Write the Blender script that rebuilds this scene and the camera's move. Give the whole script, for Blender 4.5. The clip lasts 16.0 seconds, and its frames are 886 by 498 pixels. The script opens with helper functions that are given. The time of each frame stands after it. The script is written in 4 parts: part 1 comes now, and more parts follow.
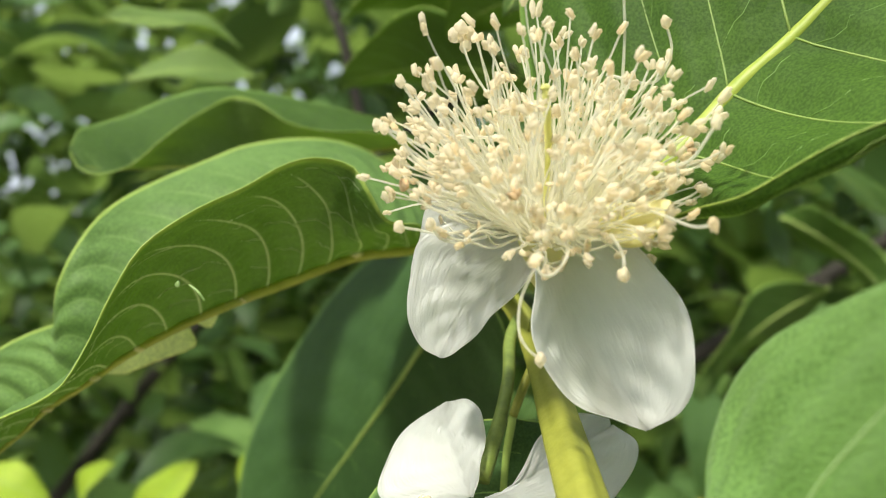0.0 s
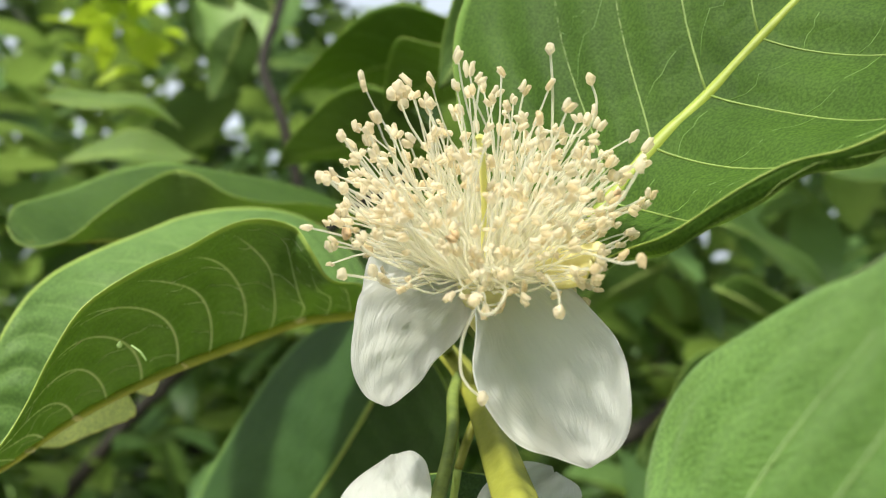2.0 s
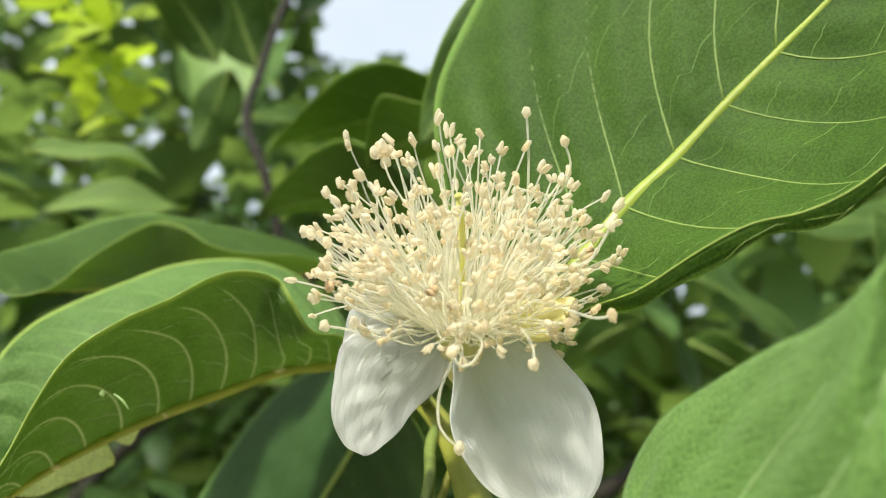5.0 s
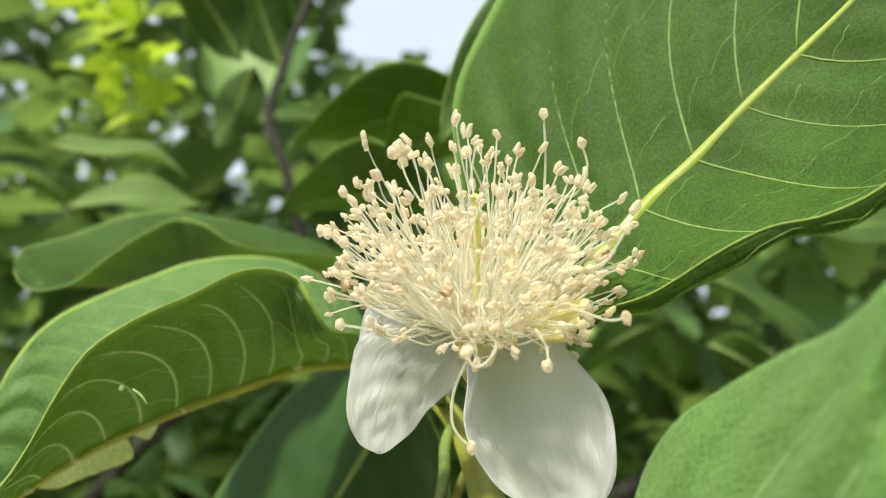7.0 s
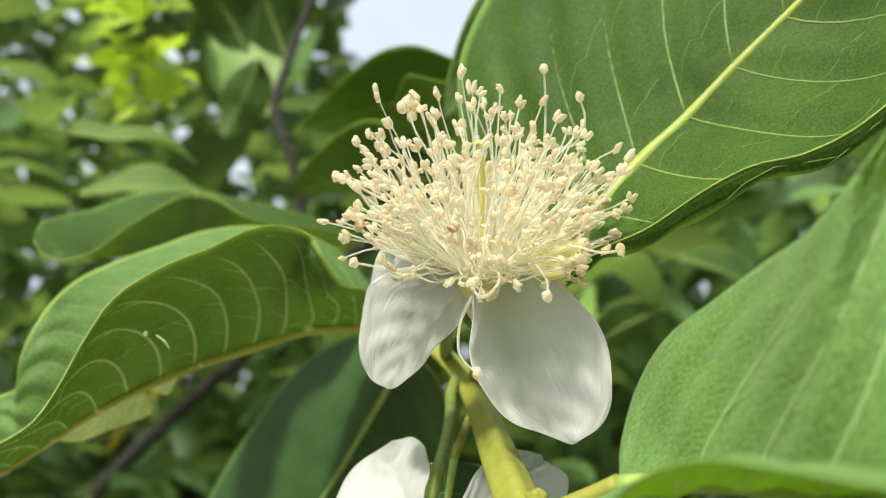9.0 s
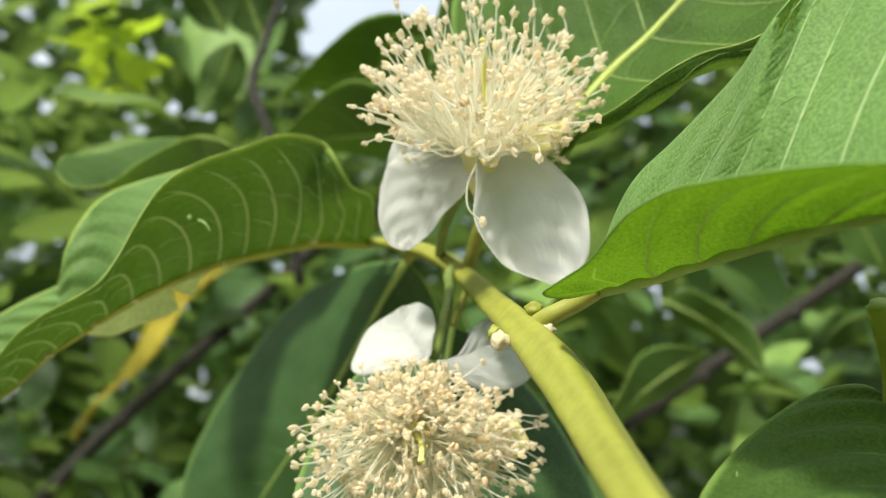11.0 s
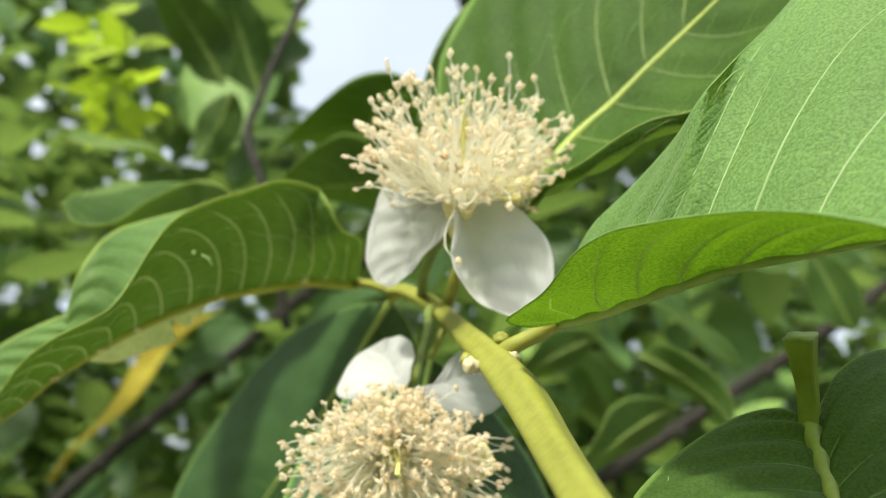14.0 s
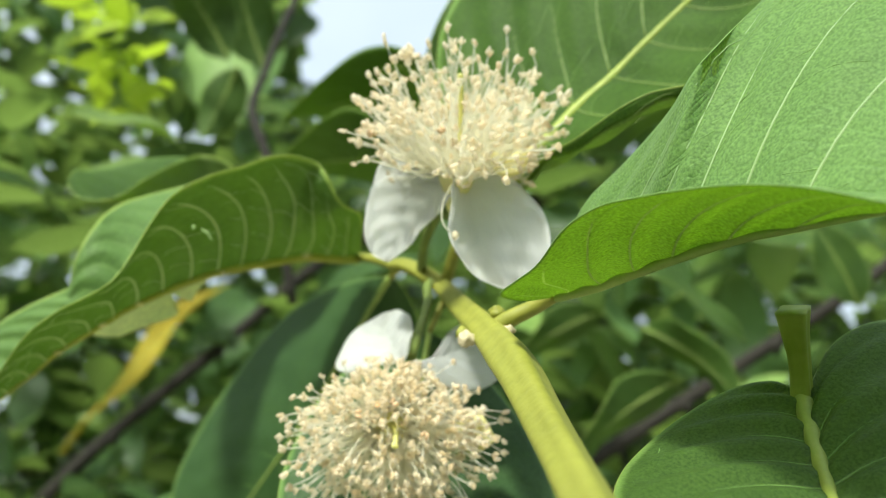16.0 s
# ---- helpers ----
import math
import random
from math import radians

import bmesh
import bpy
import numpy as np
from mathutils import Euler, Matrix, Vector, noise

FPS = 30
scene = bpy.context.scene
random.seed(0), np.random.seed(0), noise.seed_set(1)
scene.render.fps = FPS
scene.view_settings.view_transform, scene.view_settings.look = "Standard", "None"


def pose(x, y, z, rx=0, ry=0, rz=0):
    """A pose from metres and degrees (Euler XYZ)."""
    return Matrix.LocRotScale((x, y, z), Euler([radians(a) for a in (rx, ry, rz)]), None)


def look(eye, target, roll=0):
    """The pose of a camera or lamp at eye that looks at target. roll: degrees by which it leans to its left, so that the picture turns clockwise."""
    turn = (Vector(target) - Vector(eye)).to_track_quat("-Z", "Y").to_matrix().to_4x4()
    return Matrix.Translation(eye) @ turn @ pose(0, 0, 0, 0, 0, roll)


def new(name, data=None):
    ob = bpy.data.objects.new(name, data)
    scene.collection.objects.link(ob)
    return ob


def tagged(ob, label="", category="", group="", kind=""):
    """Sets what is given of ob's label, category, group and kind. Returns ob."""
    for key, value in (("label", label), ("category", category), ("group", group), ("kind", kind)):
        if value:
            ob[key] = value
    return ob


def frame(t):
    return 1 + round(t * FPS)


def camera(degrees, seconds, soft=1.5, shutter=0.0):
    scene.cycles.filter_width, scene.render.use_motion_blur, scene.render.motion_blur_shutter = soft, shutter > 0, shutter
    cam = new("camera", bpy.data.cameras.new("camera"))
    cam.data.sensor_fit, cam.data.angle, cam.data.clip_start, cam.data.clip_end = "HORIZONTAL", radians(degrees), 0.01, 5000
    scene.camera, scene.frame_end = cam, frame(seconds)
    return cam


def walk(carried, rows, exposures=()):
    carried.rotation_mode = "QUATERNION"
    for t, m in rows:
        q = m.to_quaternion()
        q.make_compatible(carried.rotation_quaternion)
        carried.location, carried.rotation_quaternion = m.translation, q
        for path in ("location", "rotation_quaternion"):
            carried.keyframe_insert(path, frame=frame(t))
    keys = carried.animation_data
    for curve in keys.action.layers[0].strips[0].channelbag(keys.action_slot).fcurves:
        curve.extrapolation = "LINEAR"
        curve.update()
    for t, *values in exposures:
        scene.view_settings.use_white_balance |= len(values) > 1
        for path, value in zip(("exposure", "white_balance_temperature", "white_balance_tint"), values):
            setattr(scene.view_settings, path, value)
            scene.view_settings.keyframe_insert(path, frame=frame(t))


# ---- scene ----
cam = camera(53.04, 16.0, soft=1.0)
cam.data.dof.use_dof = True
cam.data.dof.focus_distance = 0.109
cam.data.dof.aperture_fstop = 24.0
EYE, TILT = 1.5, 4.0
ROWS = [
    (0.0, 0.00000, -0.00000, -0.00000, -0.000, -0.000, 0.000),
    (0.5, 0.00194, 0.00022, -0.00450, -0.705, 1.251, 0.700),
    (1.0, -0.00074, -0.00104, -0.00561, -3.460, 4.305, -0.565),
    (1.5, 0.00035, -0.00197, -0.00461, -3.381, 4.870, 0.686),
    (2.0, -0.00010, -0.00296, -0.00447, -3.707, 5.469, 1.427),
    (2.5, -0.00091, -0.00690, -0.00640, -5.783, 8.042, 1.487),
    (3.0, -0.00086, -0.00669, -0.00452, -5.783, 8.150, 1.530),
    (3.5, -0.00065, -0.00652, -0.00420, -5.493, 8.209, 1.814),
    (6.0, -0.00030, -0.00753, -0.00485, -4.617, 9.012, 0.155),
    (6.5, 0.00014, -0.00787, -0.00470, -4.098, 8.844, 0.113),
    (7.0, 0.00014, -0.00730, -0.00450, -3.890, 8.689, 0.198),
    (7.5, 0.00059, -0.00728, -0.00377, -3.831, 8.061, 0.712),
    (8.0, 0.00021, -0.00703, -0.00502, -4.066, 8.038, 0.875),
    (8.5, 0.00046, -0.00577, -0.00741, -3.733, 8.843, 0.128),
    (9.0, -0.00090, -0.01339, -0.01283, -3.745, 8.856, 0.218),
    (9.5, -0.00312, -0.01903, -0.01900, -3.751, 8.851, -1.102),
    (9.7, -0.00256, -0.01880, -0.02024, -3.742, 8.307, -0.309),
    (11.8, -0.01417, -0.04198, -0.04233, -7.308, 10.736, 0.306),
    (12.0, -0.01376, -0.04259, -0.04243, -7.315, 11.088, 0.353),
    (12.5, -0.01354, -0.04437, -0.04242, -7.566, 12.005, -0.520),
    (13.0, -0.01178, -0.04648, -0.04183, -7.713, 12.639, -0.567),
    (13.5, -0.01169, -0.04704, -0.04115, -7.802, 12.767, -0.793),
    (14.0, -0.01122, -0.04821, -0.04134, -7.816, 12.919, -0.788),
    (14.5, -0.01152, -0.04805, -0.04110, -7.757, 12.704, -0.700),
    (15.0, -0.01140, -0.05044, -0.04159, -7.340, 12.360, -0.744),
    (15.5, -0.01099, -0.05025, -0.04089, -7.285, 12.052, -0.676),
    (16.0, -0.00939, -0.04890, -0.04147, -7.263, 11.274, -0.823),
]
walk(cam, [(t, pose(0, 0, EYE, TILT, 0, 0) @ pose(x, y, z, 90 + pitch, roll, yaw)) for t, x, y, z, yaw, pitch, roll in ROWS],
     [(0.0, 0.80, 6750.0, 6.0), (9.7, 0.80, 6750.0, 6.0), (12.0, 0.86, 6750.0, 6.0), (14.5, 0.86, 6750.0, 6.0), (15.0, 0.87, 6450.0, 2.0), (16.0, 0.87, 6450.0, 2.0)])

# ---- light ----
SUN_HEIGHT, SUN_TURN = 50.0, 216.0   # degrees above the horizon; clockwise from +y
world = bpy.data.worlds.new("sky")
scene.world = world
world.use_nodes = True
wn = world.node_tree
sky = wn.nodes.new("ShaderNodeTexSky")
sky.sky_type = 'NISHITA'
sky.sun_disc = False
sky.sun_elevation = radians(SUN_HEIGHT)
sky.sun_rotation = radians(SUN_TURN)
sky.air_density, sky.dust_density = 1.0, 6.0
# thin white cloud over the whole sky
cloud = wn.nodes.new("ShaderNodeTexNoise")
cloud.inputs["Scale"].default_value, cloud.inputs["Detail"].default_value = 2.2, 5.0
cover = wn.nodes.new("ShaderNodeMapRange")
cover.inputs["From Min"].default_value, cover.inputs["From Max"].default_value = 0.35, 0.65
cover.inputs["To Min"].default_value, cover.inputs["To Max"].default_value = 0.5, 0.85
wn.links.new(cloud.outputs[0], cover.inputs["Value"])
veil = wn.nodes.new("ShaderNodeMix")
veil.data_type = 'RGBA'
veil.inputs[7].default_value = (4.0, 4.35, 4.9, 1)
wn.links.new(cover.outputs[0], veil.inputs[0])
wn.links.new(sky.outputs[0], veil.inputs[6])
wn.links.new(veil.outputs[2], wn.nodes["Background"].inputs[0])
wn.nodes["Background"].inputs[1].default_value = 0.15
sun = new("sun", bpy.data.lights.new("sun", 'SUN'))
sun.data.energy = 3.2
sun.data.angle = radians(6.0)
sun.data.color = (1.0, 0.97, 0.90)
a, h = radians(SUN_TURN), radians(SUN_HEIGHT)
sun.matrix_world = look((math.sin(a) * math.cos(h) * 5, math.cos(a) * math.cos(h) * 5, 1.5 + math.sin(h) * 5), (0, 0, 1.5))


# ---- materials ----
def material(name):
    m = bpy.data.materials.new(name)
    m.use_nodes = True
    nt = m.node_tree
    return m, nt, nt.nodes["Principled BSDF"], nt.nodes["Material Output"]


def node(nt, kind, **values):
    n = nt.nodes.new("ShaderNode" + kind)
    for k, v in values.items():
        n.inputs[k].default_value = v
    return n


def ramp(nt, source, stops):
    r = nt.nodes.new("ShaderNodeValToRGB")
    while len(r.color_ramp.elements) < len(stops):
        r.color_ramp.elements.new(0.5)
    for e, (p, c) in zip(r.color_ramp.elements, stops):
        e.position, e.color = p, (*c, 1)
    nt.links.new(source, r.inputs[0])
    return r.outputs[0]


def mix_colour(nt, kind, fac, one, two):
    n = nt.nodes.new("ShaderNodeMix")
    n.data_type, n.blend_type = 'RGBA', kind
    for socket, v in ((n.inputs[0], fac), (n.inputs[6], one), (n.inputs[7], two)):
        if hasattr(v, "is_output"):
            nt.links.new(v, socket)
        else:
            socket.default_value = v if isinstance(v, float) else (*v, 1)
    return n.outputs[2]


def blade_material(name, dark, light, through_col, gloss=0.42, see=0.32, cell=26.0, bump=0.5, edge=None, spots=None, sheen=0.0, random_tint=False, net_col=0.10, pillow=0.0003, lump=0.5, side_veins=None, shine=0.2):
    """A leaf's skin: mottled green, a net of fine veins, light coming through."""
    m, nt, bsdf, out = material(name)
    co = nt.nodes.new("ShaderNodeTexCoord")
    big = node(nt, "TexNoise", Scale=60.0, Detail=4.0, Roughness=0.6)
    nt.links.new(co.outputs["Object"], big.inputs["Vector"])
    fine = node(nt, "TexNoise", Scale=2600.0, Detail=2.0)
    nt.links.new(co.outputs["Object"], fine.inputs["Vector"])
    col = ramp(nt, big.outputs[0], [(0.3, dark), (0.7, light)])
    scale = nt.nodes.new("ShaderNodeMapping")
    scale.inputs["Scale"].default_value = (cell * 0.6, cell * 0.42, 1)
    nt.links.new(co.outputs["UV"], scale.inputs["Vector"])
    wob = node(nt, "TexNoise", Scale=0.6, Detail=2.0)
    nt.links.new(scale.outputs[0], wob.inputs["Vector"])
    warped = nt.nodes.new("ShaderNodeVectorMath")
    warped.operation = 'ADD'
    nt.links.new(scale.outputs[0], warped.inputs[0])
    nt.links.new(wob.outputs["Color"], warped.inputs[1])
    cells = nt.nodes.new("ShaderNodeTexVoronoi")
    cells.feature = 'DISTANCE_TO_EDGE'
    cells.inputs["Scale"].default_value = 1.0
    nt.links.new(warped.outputs[0], cells.inputs["Vector"])
    net = ramp(nt, cells.outputs["Distance"], [(0.0, (1, 1, 1)), (0.2, (0, 0, 0))])
    veined = nt.nodes.new("ShaderNodeMix")
    veined.data_type = 'RGBA'
    half = nt.nodes.new("ShaderNodeMath")
    half.operation = 'MULTIPLY'
    half.inputs[1].default_value = net_col
    nt.links.new(net, half.inputs[0])
    nt.links.new(half.outputs[0], veined.inputs[0])
    nt.links.new(col, veined.inputs[6])
    veined.inputs[7].default_value = (*[min(1, c * 1.5) for c in light], 1)
    col = veined.outputs[2]
    grain = ramp(nt, fine.outputs[0], [(0.33, (0.74, 0.77, 0.74)), (0.67, (1.20, 1.18, 1.18))])
    col = mix_colour(nt, 'MULTIPLY', 1.0, col, grain)
    if spots:
        sp = node(nt, "TexNoise", Scale=230.0, Detail=2.0)
        nt.links.new(co.outputs["Object"], sp.inputs["Vector"])
        col = mix_colour(nt, 'MIX', ramp(nt, sp.outputs[0], [(0.70, (0, 0, 0)), (0.76, (0.7, 0.7, 0.7))]), col, spots)
    if edge:
        sep = nt.nodes.new("ShaderNodeSeparateXYZ")
        nt.links.new(co.outputs["UV"], sep.inputs[0])
        col = mix_colour(nt, 'MIX', ramp(nt, sep.outputs[1], [(0.955, (0, 0, 0)), (0.99, (0.9, 0.9, 0.9))]), col, edge)
    if side_veins:
        # pale side veins that let more light through than the blade
        count, slant, arc, wide, vein_col, vein_through = side_veins
        uv = nt.nodes.new("ShaderNodeSeparateXYZ")
        nt.links.new(co.outputs["UV"], uv.inputs[0])

        def calc(kind, one, two):
            n = nt.nodes.new("ShaderNodeMath")
            n.operation = kind
            for socket, v in ((n.inputs[0], one), (n.inputs[1], two)):
                if hasattr(v, "is_output"):
                    nt.links.new(v, socket)
                else:
                    socket.default_value = v
            return n.outputs[0]
        lean = calc('MULTIPLY', calc('POWER', uv.outputs[1], arc), slant)
        phase = calc('MULTIPLY', calc('SUBTRACT', uv.outputs[0], lean), count)
        away = calc('ABSOLUTE', calc('SUBTRACT', calc('FRACT', calc('ADD', phase, 0.5), 0.0), 0.5), 0.0)
        line = ramp(nt, away, [(0.0, (0.9, 0.9, 0.9)), (wide * 0.5, (0.8, 0.8, 0.8)), (wide, (0, 0, 0))])
        fade = ramp(nt, uv.outputs[1], [(0.0, (1, 1, 1)), (0.8, (0.9, 0.9, 0.9)), (0.9, (0, 0, 0))])
        line = calc('MULTIPLY', line, fade)
        col = mix_colour(nt, 'MIX', line, col, vein_col)
        through_col = mix_colour(nt, 'MIX', line, through_col, vein_through)
    if random_tint:
        info = nt.nodes.new("ShaderNodeObjectInfo")
        geo = nt.nodes.new("ShaderNodeNewGeometry")
        both = nt.nodes.new("ShaderNodeMath")
        both.operation = 'ADD'
        nt.links.new(info.outputs["Random"], both.inputs[0])
        nt.links.new(geo.outputs["Random Per Island"], both.inputs[1])
        frac = nt.nodes.new("ShaderNodeMath")
        frac.operation = 'FRACT'
        nt.links.new(both.outputs[0], frac.inputs[0])
        col = mix_colour(nt, 'MULTIPLY', 1.0, col, ramp(nt, frac.outputs[0], [(0.0, (0.08, 0.11, 0.10)), (0.45, (0.46, 0.53, 0.52)), (0.62, (0.95, 1.0, 1.0)), (0.82, (1.5, 1.45, 1.35)), (1.0, (2.5, 2.1, 1.4))]))
    nt.links.new(col, bsdf.inputs["Base Color"])
    bsdf.inputs["Roughness"].default_value = gloss
    bsdf.inputs["Specular IOR Level"].default_value = shine
    bsdf.inputs["Sheen Weight"].default_value = sheen
    bsdf.inputs["Sheen Roughness"].default_value = 0.4
    hgt = nt.nodes.new("ShaderNodeMath")
    hgt.operation = 'MULTIPLY_ADD'
    nt.links.new(fine.outputs[0], hgt.inputs[0])
    hgt.inputs[1].default_value = 0.5
    hgt.inputs[2].default_value = 0.0
    pad = ramp(nt, cells.outputs["Distance"], [(0.0, (0, 0, 0)), (0.12, (0.5, 0.5, 0.5)), (0.5, (1, 1, 1))])
    pad_bp = node(nt, "Bump", Strength=0.6, Distance=pillow)
    nt.links.new(pad, pad_bp.inputs["Height"])
    lumps = node(nt, "TexNoise", Scale=330.0, Detail=2.0, Distortion=0.6)
    nt.links.new(co.outputs["Object"], lumps.inputs["Vector"])
    soft_bp = node(nt, "Bump", Strength=lump, Distance=0.00035)
    nt.links.new(lumps.outputs[0], soft_bp.inputs["Height"])
    nt.links.new(pad_bp.outputs[0], soft_bp.inputs["Normal"])
    bp = node(nt, "Bump", Strength=bump, Distance=0.00016)
    nt.links.new(hgt.outputs[0], bp.inputs["Height"])
    nt.links.new(soft_bp.outputs[0], bp.inputs["Normal"])
    nt.links.new(bp.outputs[0], bsdf.inputs["Normal"])
    tr = node(nt, "BsdfTranslucent")
    nt.links.new(mix_colour(nt, 'MULTIPLY', 1.0, grain, through_col), tr.inputs["Color"])
    sh = nt.nodes.new("ShaderNodeMixShader")
    sh.inputs[0].default_value = see
    nt.links.new(bsdf.outputs[0], sh.inputs[1])
    nt.links.new(tr.outputs[0], sh.inputs[2])
    nt.links.new(sh.outputs[0], out.inputs["Surface"])
    return m


def plain_material(name, dark, light, rough, scale=400.0, bump=0.3, see=0.0, through_col=None, streak=None, spread=0.0002, tint=None, clear=0.0):
    m, nt, bsdf, out = material(name)
    co = nt.nodes.new("ShaderNodeTexCoord")
    mp = nt.nodes.new("ShaderNodeMapping")
    mp.inputs["Scale"].default_value = streak or (1, 1, 1)
    nt.links.new(co.outputs["UV" if streak else "Object"], mp.inputs["Vector"])
    nz = node(nt, "TexNoise", Scale=scale, Detail=5.0, Roughness=0.6)
    nt.links.new(mp.outputs[0], nz.inputs["Vector"])
    col = ramp(nt, nz.outputs[0], [(0.3, dark), (0.7, light)])
    wide = node(nt, "TexNoise", Scale=scale * 0.12, Detail=2.0)
    nt.links.new(mp.outputs[0], wide.inputs["Vector"])
    col = mix_colour(nt, 'MULTIPLY', 1.0, col, ramp(nt, wide.outputs[0], [(0.3, (0.86, 0.86, 0.84)), (0.7, (1.06, 1.06, 1.06))]))
    if tint:
        info = nt.nodes.new("ShaderNodeObjectInfo")
        geo = nt.nodes.new("ShaderNodeNewGeometry")
        both = nt.nodes.new("ShaderNodeMath")
        both.operation = 'ADD'
        nt.links.new(info.outputs["Random"], both.inputs[0])
        nt.links.new(geo.outputs["Random Per Island"], both.inputs[1])
        frac = nt.nodes.new("ShaderNodeMath")
        frac.operation = 'FRACT'
        nt.links.new(both.outputs[0], frac.inputs[0])
        col = mix_colour(nt, 'MULTIPLY', 1.0, col, ramp(nt, frac.outputs[0], [(0.0, (1, 1, 1)), (0.6, (1, 1, 1)), (1.0, tint)]))
    nt.links.new(col, bsdf.inputs["Base Color"])
    bsdf.inputs["Roughness"].default_value = rough
    bp = node(nt, "Bump", Strength=bump, Distance=spread)
    nt.links.new(nz.outputs[0], bp.inputs["Height"])
    nt.links.new(bp.outputs[0], bsdf.inputs["Normal"])
    if see:
        tr = node(nt, "BsdfTranslucent")
        tr.inputs["Color"].default_value = (*through_col, 1)
        sh = nt.nodes.new("ShaderNodeMixShader")
        sh.inputs[0].default_value = see
        nt.links.new(bsdf.outputs[0], sh.inputs[1])
        nt.links.new(tr.outputs[0], sh.inputs[2])
        nt.links.new(sh.outputs[0], out.inputs["Surface"])
        if clear:
            thin = nt.nodes.new("ShaderNodeMixShader")
            thin.inputs[0].default_value = clear
            nt.links.new(sh.outputs[0], thin.inputs[1])
            nt.links.new(node(nt, "BsdfTransparent").outputs[0], thin.inputs[2])
            nt.links.new(thin.outputs[0], out.inputs["Surface"])
    return m


LEAF_TOP = blade_material("leaf_upper_skin", (0.034, 0.072, 0.014), (0.064, 0.122, 0.024), (0.38, 0.56, 0.11), 0.58, 0.30, bump=0.5, cell=40.0, sheen=0.0, lump=0.25, pillow=0.00012, edge=(0.20, 0.34, 0.08))
# darker, bluer copy of the upper skin: shade on two leaves painted in
LEAF_SHADED = blade_material("shaded_leaf_skin", (0.026, 0.062, 0.018), (0.048, 0.100, 0.030), (0.24, 0.40, 0.09), 0.5, 0.16, bump=0.5, cell=40.0, lump=0.25, pillow=0.00012, edge=(0.16, 0.28, 0.08))
LEAF_SATIN = blade_material("satin_leaf_upper_skin", (0.030, 0.068, 0.009), (0.056, 0.114, 0.017), (0.38, 0.58, 0.08), 0.62, 0.26, bump=0.5, cell=30.0, lump=0.25, pillow=0.00014, edge=(0.20, 0.34, 0.08), net_col=0.15, shine=0.16)
LEAF_VEINED_TOP = blade_material("veined_leaf_upper_skin", (0.095, 0.175, 0.048), (0.145, 0.250, 0.072), (0.46, 0.66, 0.13), 0.55, 0.34, bump=0.4, cell=40.0, lump=0.35, pillow=0.0001, sheen=0.05, edge=(0.34, 0.46, 0.10), net_col=0.2, side_veins=(19, 0.14, 2.2, 0.040, (0.19, 0.30, 0.095), (0.62, 0.80, 0.26)))
LEAF_VEINED_UNDER = blade_material("veined_leaf_under_skin", (0.070, 0.142, 0.026), (0.102, 0.195, 0.038), (0.38, 0.56, 0.09), 0.55, 0.22, bump=0.6, edge=(0.38, 0.50, 0.10), net_col=0.2, side_veins=(19, 0.14, 2.2, 0.046, (0.46, 0.54, 0.28), (0.80, 0.90, 0.42)))
LEAF_VELVET = blade_material("downy_leaf_skin", (0.125, 0.230, 0.068), (0.175, 0.305, 0.095), (0.48, 0.70, 0.12), 0.60, 0.36, bump=0.8, cell=46.0, sheen=0.15, net_col=0.10, pillow=0.00015, lump=0.3)
LEAF_UNDER = blade_material("leaf_under_skin", (0.12, 0.19, 0.055), (0.17, 0.255, 0.078), (0.50, 0.68, 0.15), 0.55, 0.40, bump=0.5, edge=(0.38, 0.50, 0.10))
LEAF_DOWNY_UNDER = blade_material("downy_leaf_under_skin", (0.14, 0.23, 0.05), (0.20, 0.30, 0.07), (0.58, 0.80, 0.11), 0.6, 0.52, bump=0.5, cell=40.0, net_col=0.25, side_veins=(8, 0.30, 1.1, 0.036, (0.44, 0.54, 0.22), (0.88, 0.96, 0.46)))
# torn flap's sunlight painted in: colour far paler than the leaf's own skin
LEAF_TORN_LIT = blade_material("sunlit_torn_leaf_skin", (0.74, 0.80, 0.44), (0.84, 0.88, 0.56), (0.92, 0.98, 0.55), 0.6, 0.65, edge=(0.85, 0.62, 0.10))
LEAF_DEAD = blade_material("yellow_leaf_skin", (0.34, 0.28, 0.03), (0.50, 0.41, 0.05), (0.5, 0.4, 0.04), 0.6, 0.3)
LEAF_FAR = blade_material("far_leaf_skin", (0.062, 0.125, 0.040), (0.120, 0.205, 0.074), (0.36, 0.54, 0.11), 0.34, 0.27, random_tint=True)
LEAF_YOUNG = blade_material("young_leaf_skin", (0.28, 0.40, 0.04), (0.42, 0.53, 0.07), (0.55, 0.75, 0.05), 0.42, 0.4)
VEIN = plain_material("vein_skin", (0.62, 0.68, 0.42), (0.74, 0.78, 0.52), 0.5, see=0.6, through_col=(0.95, 0.98, 0.72))
VEIN_PALE = plain_material("pale_vein_skin", (0.38, 0.54, 0.22), (0.48, 0.62, 0.30), 0.5, see=0.4, through_col=(0.7, 0.85, 0.4))
VEIN_SOFT = plain_material("sunken_vein_skin", (0.16, 0.30, 0.06), (0.23, 0.38, 0.09), 0.55, see=0.25, through_col=(0.4, 0.6, 0.1))
VEIN_THIN = plain_material("thin_vein_skin", (0.20, 0.31, 0.065), (0.28, 0.38, 0.095), 0.5, see=0.25, through_col=(0.45, 0.62, 0.12))
EDGE = plain_material("leaf_edge_skin", (0.30, 0.42, 0.08), (0.42, 0.52, 0.12), 0.5, see=0.3, through_col=(0.5, 0.7, 0.1))
MIDRIB = plain_material("midrib_skin", (0.40, 0.44, 0.05), (0.54, 0.56, 0.09), 0.5, see=0.2, through_col=(0.5, 0.6, 0.08))
